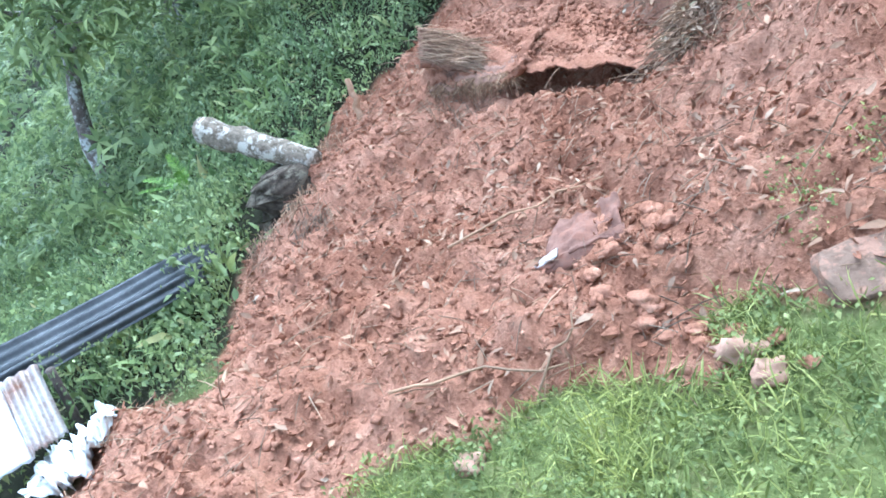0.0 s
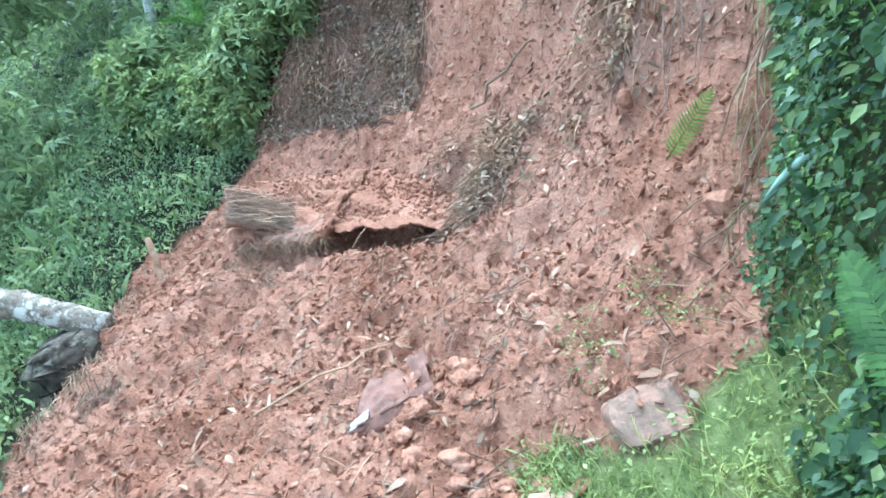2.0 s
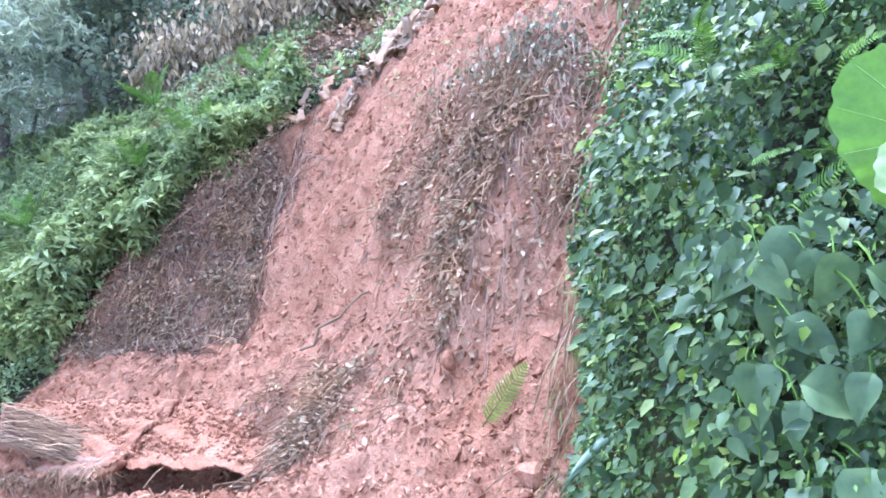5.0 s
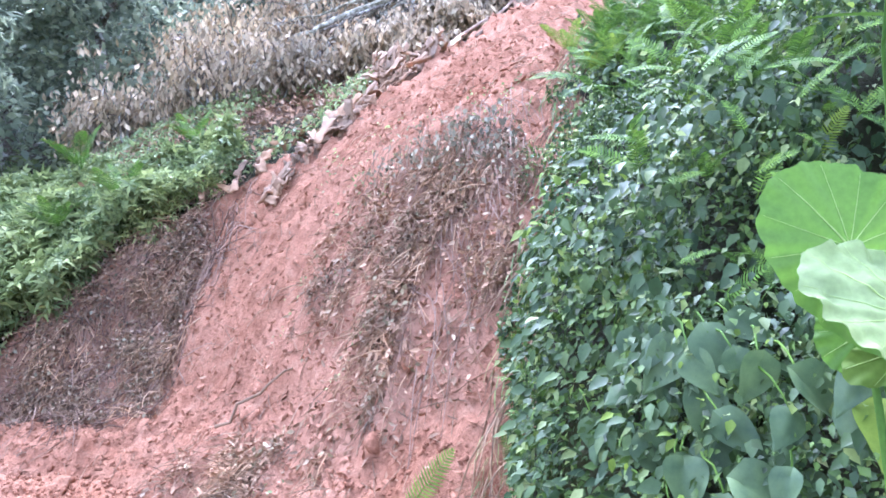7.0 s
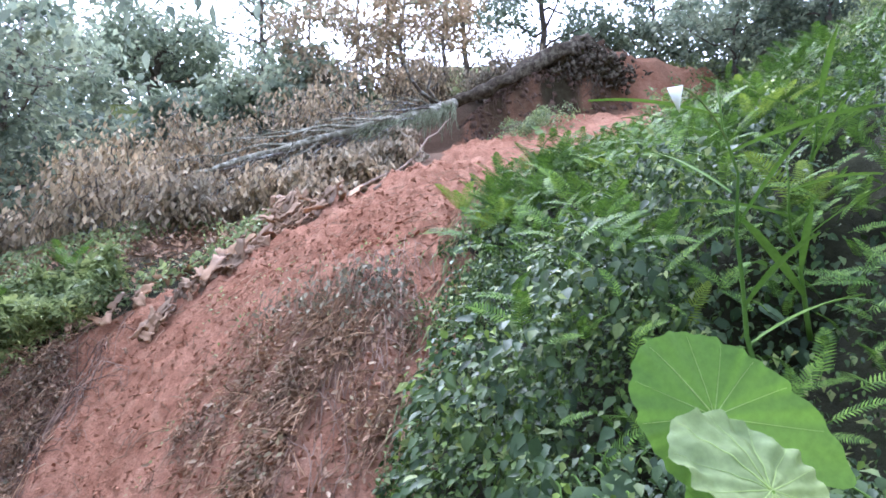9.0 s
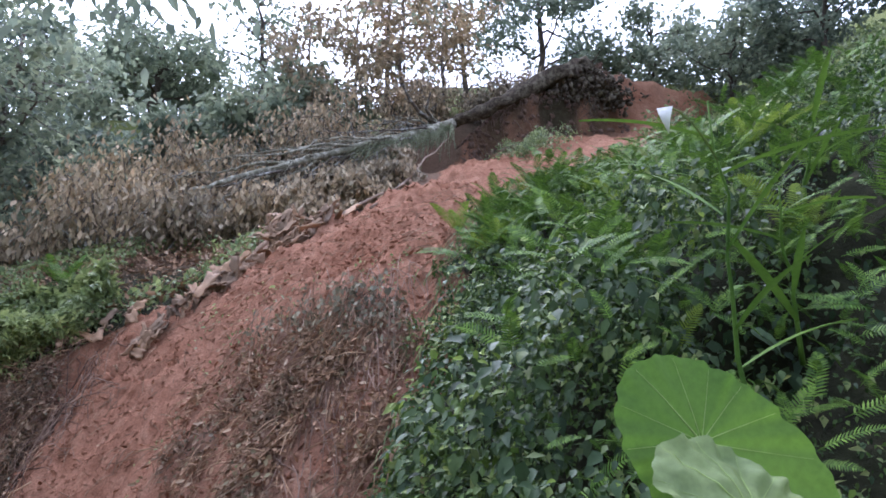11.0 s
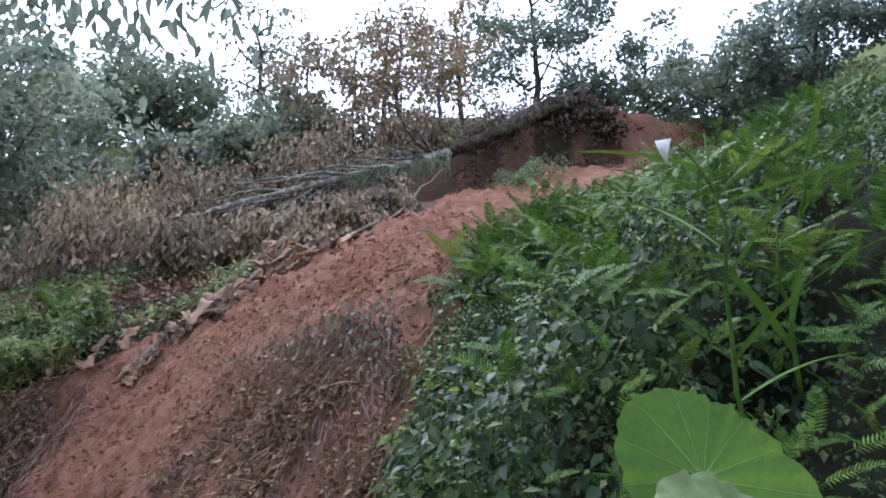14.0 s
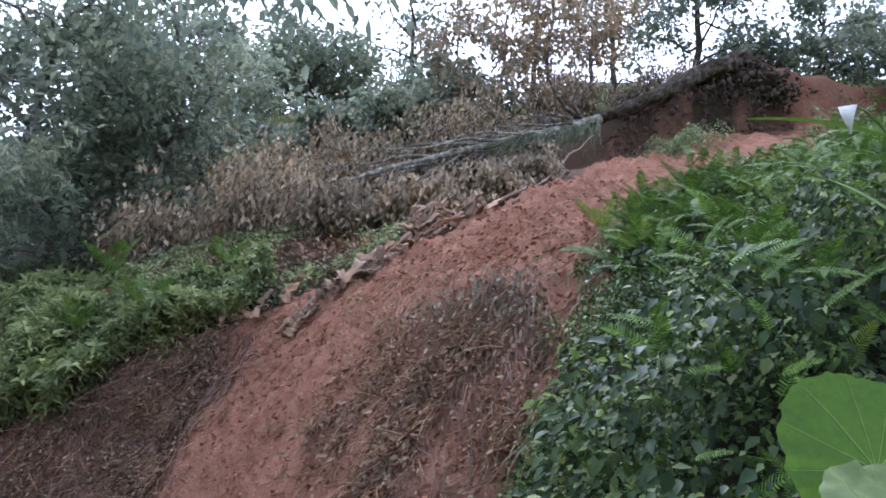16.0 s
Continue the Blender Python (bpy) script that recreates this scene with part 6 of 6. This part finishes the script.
def build_trees():
    tree("dark_tree", foot(-12.4, 27.0), 3.9, 3.3, 6000, 0.24, SMALL_OVATE, TREE_LEAF_HAZY, BARK_DARK, "round dark green tree on the ridge", "tree", 1, 0.22, (0.3, 0), 0.25, 0.55)
    tree("dark_tree", foot(-20.0, 26.5), 5.5, 3.6, 6000, 0.28, SMALL_OVATE, TREE_LEAF_HAZY, BARK_DARK, "broad dark green tree on the ridge", "tree", 12, 0.25, (0.3, 0), 0.2, 0.6)
    tree("dark_tree", foot(-16.5, 30), 5.5, 3.2, 4200, 0.28, SMALL_OVATE, TREE_LEAF_HAZY, BARK_DARK, "broad dark green tree on the ridge", "tree", 22, 0.25, (0.3, 0), 0.2, 0.6)
    tree("dark_tree", foot(3.9, 24.3), 7.6, 3.0, 5200, 0.19, SMALL_OVATE, TREE_LEAF_HAZY, BARK_DARK, "dark leafy tree above the slide", "tree", 2, 0.16, (-0.4, 0), 0.3, 0.8)
    tree("dark_tree", foot(7.5, 24.0), 3.8, 2.2, 4000, 0.2, SMALL_OVATE, TREE_LEAF_HAZY, BARK_DARK, "dark leafy tree above the slide", "tree", 3, 0.15, (0.3, 0), 0.25, 0.7)
    tree("dark_tree", foot(11.5, 24.0), 3.6, 2.4, 4000, 0.2, SMALL_OVATE, TREE_LEAF_HAZY, BARK_DARK, "dark leafy tree on the upper slope", "tree", 4, 0.15, (0.3, 0), 0.25, 0.7)
    tree("sparse_tree", foot(-2.5, 26.0), 7.6, 2.8, 1500, 0.2, SMALL_OVATE, TREE_LEAF_HAZY, BARK_DARK, "thin-leaved tree against the white sky", "tree", 5, 0.14, (0.3, 0), 0.2, 0.9, "", 12)
    tree("sparse_tree", foot(0.8, 27.0), 6.6, 2.6, 1200, 0.2, SMALL_OVATE, TREE_LEAF_HAZY, BARK_DARK, "thin-leaved tree against the white sky", "tree", 6, 0.13, (-0.3, 0), 0.2, 0.9, "", 12)
    tree("sparse_tree", foot(-7.0, 25.0), 8.0, 2.8, 1700, 0.2, SMALL_OVATE, TREE_LEAF_HAZY, BARK_DARK, "thin-leaved tree against the white sky", "tree", 7, 0.14, (-0.5, 0), 0.2, 0.9, "", 12)
    tree("sparse_tree", foot(12.0, 20.0), 4.0, 2.6, 4200, 0.2, SMALL_OVATE, TREE_LEAF_HAZY, BARK_DARK, "grey-green tree on the upper slope", "tree", 14, 0.12, (0.3, 0), 0.15, 0.7)
    tree("sparse_tree", foot(15.5, 18.5), 4.6, 2.8, 4600, 0.2, SMALL_OVATE, TREE_LEAF_HAZY, BARK_DARK, "grey-green tree on the upper slope", "tree", 15, 0.12, (0.3, 0), 0.15, 0.7)
    tree("sparse_tree", foot(9.4, 21.5), 3.4, 2.2, 3000, 0.18, SMALL_OVATE, TREE_LEAF_HAZY, BARK_DARK, "grey-green tree on the upper slope", "tree", 16, 0.1, (0.3, 0), 0.15, 0.7)
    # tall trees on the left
    tree("leaning_tree", foot(-12.6, 11.6), 7.8, 3.1, 8600, 0.17, SMALL_OVATE, TREE_LEAF_HAZY, BARK, "tall dark leafy tree with leaning trunk", "tree", 8, 0.17, (1.5, 0.2), 0.2, 0.9, "", 14)
    tree("leaning_tree", foot(-10.2, 14.0), 7.4, 2.9, 7000, 0.17, SMALL_OVATE, TREE_LEAF_HAZY, BARK, "tall dark leafy tree above dead bushes", "tree", 9, 0.15, (0.6, 0.2), 0.2, 0.9, "", 12)
    tree("leaning_tree", foot(-11.8, 13.2), 7.8, 3.0, 8000, 0.17, SMALL_OVATE, TREE_LEAF_HAZY, BARK, "tall dark leafy tree above dead bushes", "tree", 18, 0.15, (0.3, 0.2), 0.2, 0.9, "", 13)
    tree("pale_tree", foot(-9.75, 8.2), 5.0, 1.5, 2600, 0.15, LANCE, TREE_LEAF_HAZY, BARK_WHITE, "slender tree with pale whitish trunk", "tree", 10, 0.1, (0.6, 0.1), 0.6, 0.9)
    tree("pale_tree", foot(-11.5, 2.65), 5.2, 2.2, 3600, 0.24, LANCE, LEAF_SHRUB_HAZY, BARK, "mossy blotched tree with drooping narrow leaves", "tree", 11, 0.15, (-0.1, 1.4), 0.5, 0.6)
    tree("pale_tree", foot(-15.0, 7.0), 6.5, 2.8, 7000, 0.24, LANCE, LEAF_SHRUB_HAZY, BARK, "tree with drooping narrow leaves", "tree", 13, 0.17, (0.3, 0.3), 0.35, 0.8)
    # overhanging bough at the top of the view
    bough = thing("overhanging_bough", (-4.6, 9.2, 9.4), "bough with dark hanging leaves against the white sky", "bough")
    v, f = joined([tube(bent((-6, 2, 1.0), (1.6, -0.6, 0), 8, 0.3, 0.05, 3), np.linspace(0.06, 0.015, 8), 6), tube(bent((-3, 1.2, 0.3), (-0.8, -0.8, -0.7), 6, 0, 0.04, 4), np.linspace(0.03, 0.008, 6), 5)])
    mesh_object("limb", v, f, BARK_DARK, bough)
    n = 300
    t = rng.random(n) ** 0.8
    at = np.stack([-4.5 + 6.3 * t, 1.5 - 2.1 * t, 0.6 - 0.9 * t + rng.normal(-0.6, 0.45, n)], -1) + rng.normal(0, 0.35, (n, 3))
    lv = scatter("foliage", LANCE, at, np.stack([rng.normal(0, 0.4, n), rng.normal(0, 0.4, n), -np.ones(n)], -1), rng.normal(size=(n, 3)) + (0, -1, 0), rng.uniform(0.22, 0.45, n), TREE_LEAF_HAZY, bough, width=rng.uniform(0.4, 0.75, n))
    lv["kind"] = "stuff"


build_trees()


def build_dead_bushes():
    r = random.Random(3)
    spots = [(-7.6, 11.2, 1.5), (-6.2, 11.8, 1.6), (-5.0, 12.2, 1.2), (-3.9, 12.6, 0.9), (-6.8, 13.6, 2.0), (-5.6, 15.4, 2.0), (-3.2, 13.6, 0.9), (-5.4, 13.4, 1.0), (-8.8, 12.8, 1.8),
             (-4.2, 17.2, 2.4), (-2.6, 17.6, 2.2), (-1.2, 19.4, 1.8), (-8.4, 14.6, 1.6), (-7.4, 16.6, 2.2), (-9.6, 15.6, 2.2), (1.2, 20.4, 1.4), (2.4, 21.6, 1.6), (-0.6, 20.5, 1.6), (3.8, 22.6, 1.3), (-1.5, 15.2, 0.5), (-1.1, 16.2, 0.45), (-2.2, 14.2, 0.9), (-3.0, 14.0, 0.9), (-1.6, 12.3, 0.7), (-1.1, 13.0, 0.8), (-2.3, 11.6, 0.6), (-3.2, 12.2, 1.0)]
    for i, (x, y, h) in enumerate(spots):
        bush("dead_bush", foot(x, y), h, h * 0.75, 1500, 0.16, SMALL_CURL, DEAD_LEAF, BARK, "dead bush with hanging beige withered leaves", "bush", 300 + i, 1.7, 18, "dead bushes")
    for i, (x, y, h) in enumerate([(-4.4, 19.6, 3.8), (-1.6, 20.6, 4.6), (-3.0, 20.2, 4.2), (-0.2, 21.6, 3.8)]):
        tree("withered_tree", foot(x, y), h + 2.0, 1.8, 1700, 0.19, SMALL_CURL, DEAD_LEAF, BARK, "withered tree with hanging beige leaves", "tree", 340 + i, 0.09, (0.2, 0), 0.2, 0.9, "withered trees", 11, 1.2)
    for i, (x, y, h) in enumerate([(-5.6, 18.6, 2.6), (-4.6, 20.4, 3.2), (-9.0, 18.2, 2.2), (-7.4, 19.4, 2.4), (-11.0, 19.5, 2.6), (-13.5, 17.5, 3.0)]):
        bush("green_bush", foot(x, y), h, h * 0.7, 5200, 0.26, SMALL_OVATE, TREE_LEAF_HAZY, BARK_DARK, "dense dark green bush behind the fallen tree", "bush", 360 + i, 0.4, 16, "green bushes")
    leafy("slope_litter", 15000, (-9, -1.8, 7.9, 19), lambda x, y: (slip(x, y) < -0.05) * 0.9, lambda x, y: 0.25 + 0 * x, CURLED, (0.06, 0.18), HUSK, "withered leaf litter on the upper slope", "leaves")
    leafy("slope_regrowth", 9000, (-8, -2.6, 8.4, 13), lambda x, y: (slip(x, y) < -0.05) * smooth(0.0, 0.3, fbm(x, y, 1.4, 2, 95)), lambda x, y: 0.35 + 0 * x, OVATE, (0.07, 0.14), LEAF_SHRUB_HAZY, "patches of green regrowth among dead bushes", "shrubs")


build_dead_bushes()


def build_fallen_tree():
    base = Vector((4.2, 19.3, 11.6))
    ob = thing("fallen_tree", base, "uprooted grey tree lying down the slope with its earthy root plate", "tree")
    rr = np.random.default_rng(3)
    fork = np.array((0.14, 18.05, 10.0))
    path = np.array([fork, (-0.97, 16.95, 9.2), (-2.74, 15.55, 8.14), (-4.33, 13.95, 6.98), (-5.0, 12.9, 6.32)]) - np.array(base)
    t = np.linspace(0, 4, 25)
    spine = np.stack([np.interp(t, np.arange(5), path[:, k]) for k in range(3)], -1) + rr.normal(0, 0.018, (25, 3))
    v, f = tube(spine, np.interp(t, range(5), (0.15, 0.115, 0.085, 0.06, 0.03)), 12, 0.08, 3)
    mesh_object("trunk", v, f, BARK_PALE, ob, "pale grey bark")
    # butt in darker bark: earth stain and the bank's shade share its colour
    butt = np.array([fork, (1.2, 18.45, 10.7), (2.4, 18.8, 11.45), (3.4, 19.05, 12.1), (4.3, 19.4, 12.45)]) - np.array(base)
    t2 = np.linspace(0, 4, 18)
    butt = np.stack([np.interp(t2, np.arange(5), butt[:, k]) for k in range(3)], -1) + rr.normal(0, 0.03, (18, 3))
    v, f = tube(butt, np.linspace(0.14, 0.3, 18), 16, 0.3, 4)
    mesh_object("trunk_base", v, f, BARK_ROTTEN, ob, "dark earth-stained base of the trunk, shade in its colour")
    # root plate: a ragged mound of dark earth and broken roots
    d = rr.normal(0, 0.5, (1300, 3))
    at = d * (1.15, 0.4, 0.5) + (-0.1, 0.0, 0.2) + np.abs(d[:, :1]) * (0, 0, -0.35)
    plate = scatter("root_plate", chunk(71, 16), at, rr.normal(size=at.shape), rr.normal(size=at.shape), rr.uniform(0.05, 0.17, 1300), BARK_ROTTEN, ob, "dark earthy root plate")
    plate["kind"] = "stuff"
    pieces = []
    for i in range(120):
        a = np.array((-0.2, -0.1, 0.0)) + rr.normal(0, 0.5, 3) * (1.6, 0.3, 0.6)
        e = a + (np.array((rr.normal(0, 0.2), rr.normal(-0.2, 0.1), -rr.uniform(0.2, 0.9))) if i % 4 else rr.normal(0, 0.4, 3) + (0, 0, 0.25))
        pieces.append(tube(bent(a, e, 5, 0.0, 0.04, i), np.linspace(0.026, 0.005, 5), 5))
    v, f = joined(pieces)
    mesh_object("root_tangle", v, f, BARK_ROTTEN, ob, "broken roots")["kind"] = "stuff"
    # two limbs that stand up from the fork
    for k, (pts, r0) in enumerate([([fork, (-0.35, 17.9, 9.98), (-0.75, 17.5, 10.15), (-0.99, 17.04, 10.3), (-1.12, 16.7, 10.5)], 0.075), ([(-0.3, 17.8, 9.95), (-0.55, 17.4, 10.15), (-0.42, 17.0, 10.45)], 0.06)]):
        p = np.array([np.asarray(q, float) for q in pts]) - np.array(base)
        v, f = tube(p, np.linspace(r0, r0 * 0.4, len(p)), 8, 0.08, k)
        mesh_object("branch", v, f, BARK, ob)
    # long side branches that run beside the trunk
    ahead = unit(path[2] - path[0])
    for k in range(22):
        u = rr.uniform(0.0, 0.75) ** 1.2
        s0 = spine[int(u * 24)]
        e = s0 + (ahead + rr.normal(0, 0.2, 3) * (1, 0.6, 1.0) + (0, 0, rr.uniform(-0.18, 0.1))) * rr.uniform(1.4, 3.4)
        p = bent(s0, e, 8, -0.06, 0.04, k)
        twigs = [tube(p, np.linspace(rr.uniform(0.025, 0.05), 0.008, 8), 6)]
        for j in range(2, 8):
            for _ in range(3):
                tw = p[j] + (ahead * 0.6 + rr.normal(0, 0.5, 3) + (0, 0, -0.25)) * rr.uniform(0.3, 0.7)
                twigs.append(tube(bent(p[j], tw, 4, 0.0, 0.02, j), np.linspace(0.011, 0.004, 4), 4))
        v, f = joined(twigs)
        mesh_object("branch", v, f, BARK_PALE if k % 3 else BARK, ob)
    # fans of drooping green twigs from the fork
    parts = []
    for i in range(330):
        a = path[0] + ahead * rr.random() ** 1.4 * 3.0 + rr.normal(0, 0.05, 3)
        ln = rr.uniform(0.6, 1.6)
        e = a + unit(ahead * rr.uniform(0.0, 1.25) + np.array((rr.normal(0.05, 0.1), -0.55, -rr.uniform(0.5, 1.0)))) * ln
        parts.append(tube(bent(a, e, 6, -0.1 * ln, 0.015, i), np.linspace(0.016, 0.005, 6), 4))
    v, f = joined(parts)
    mesh_object("twig_fan", v, f, TWIG, ob, "drooping grey-green twigs")["kind"] = "stuff"


build_fallen_tree()
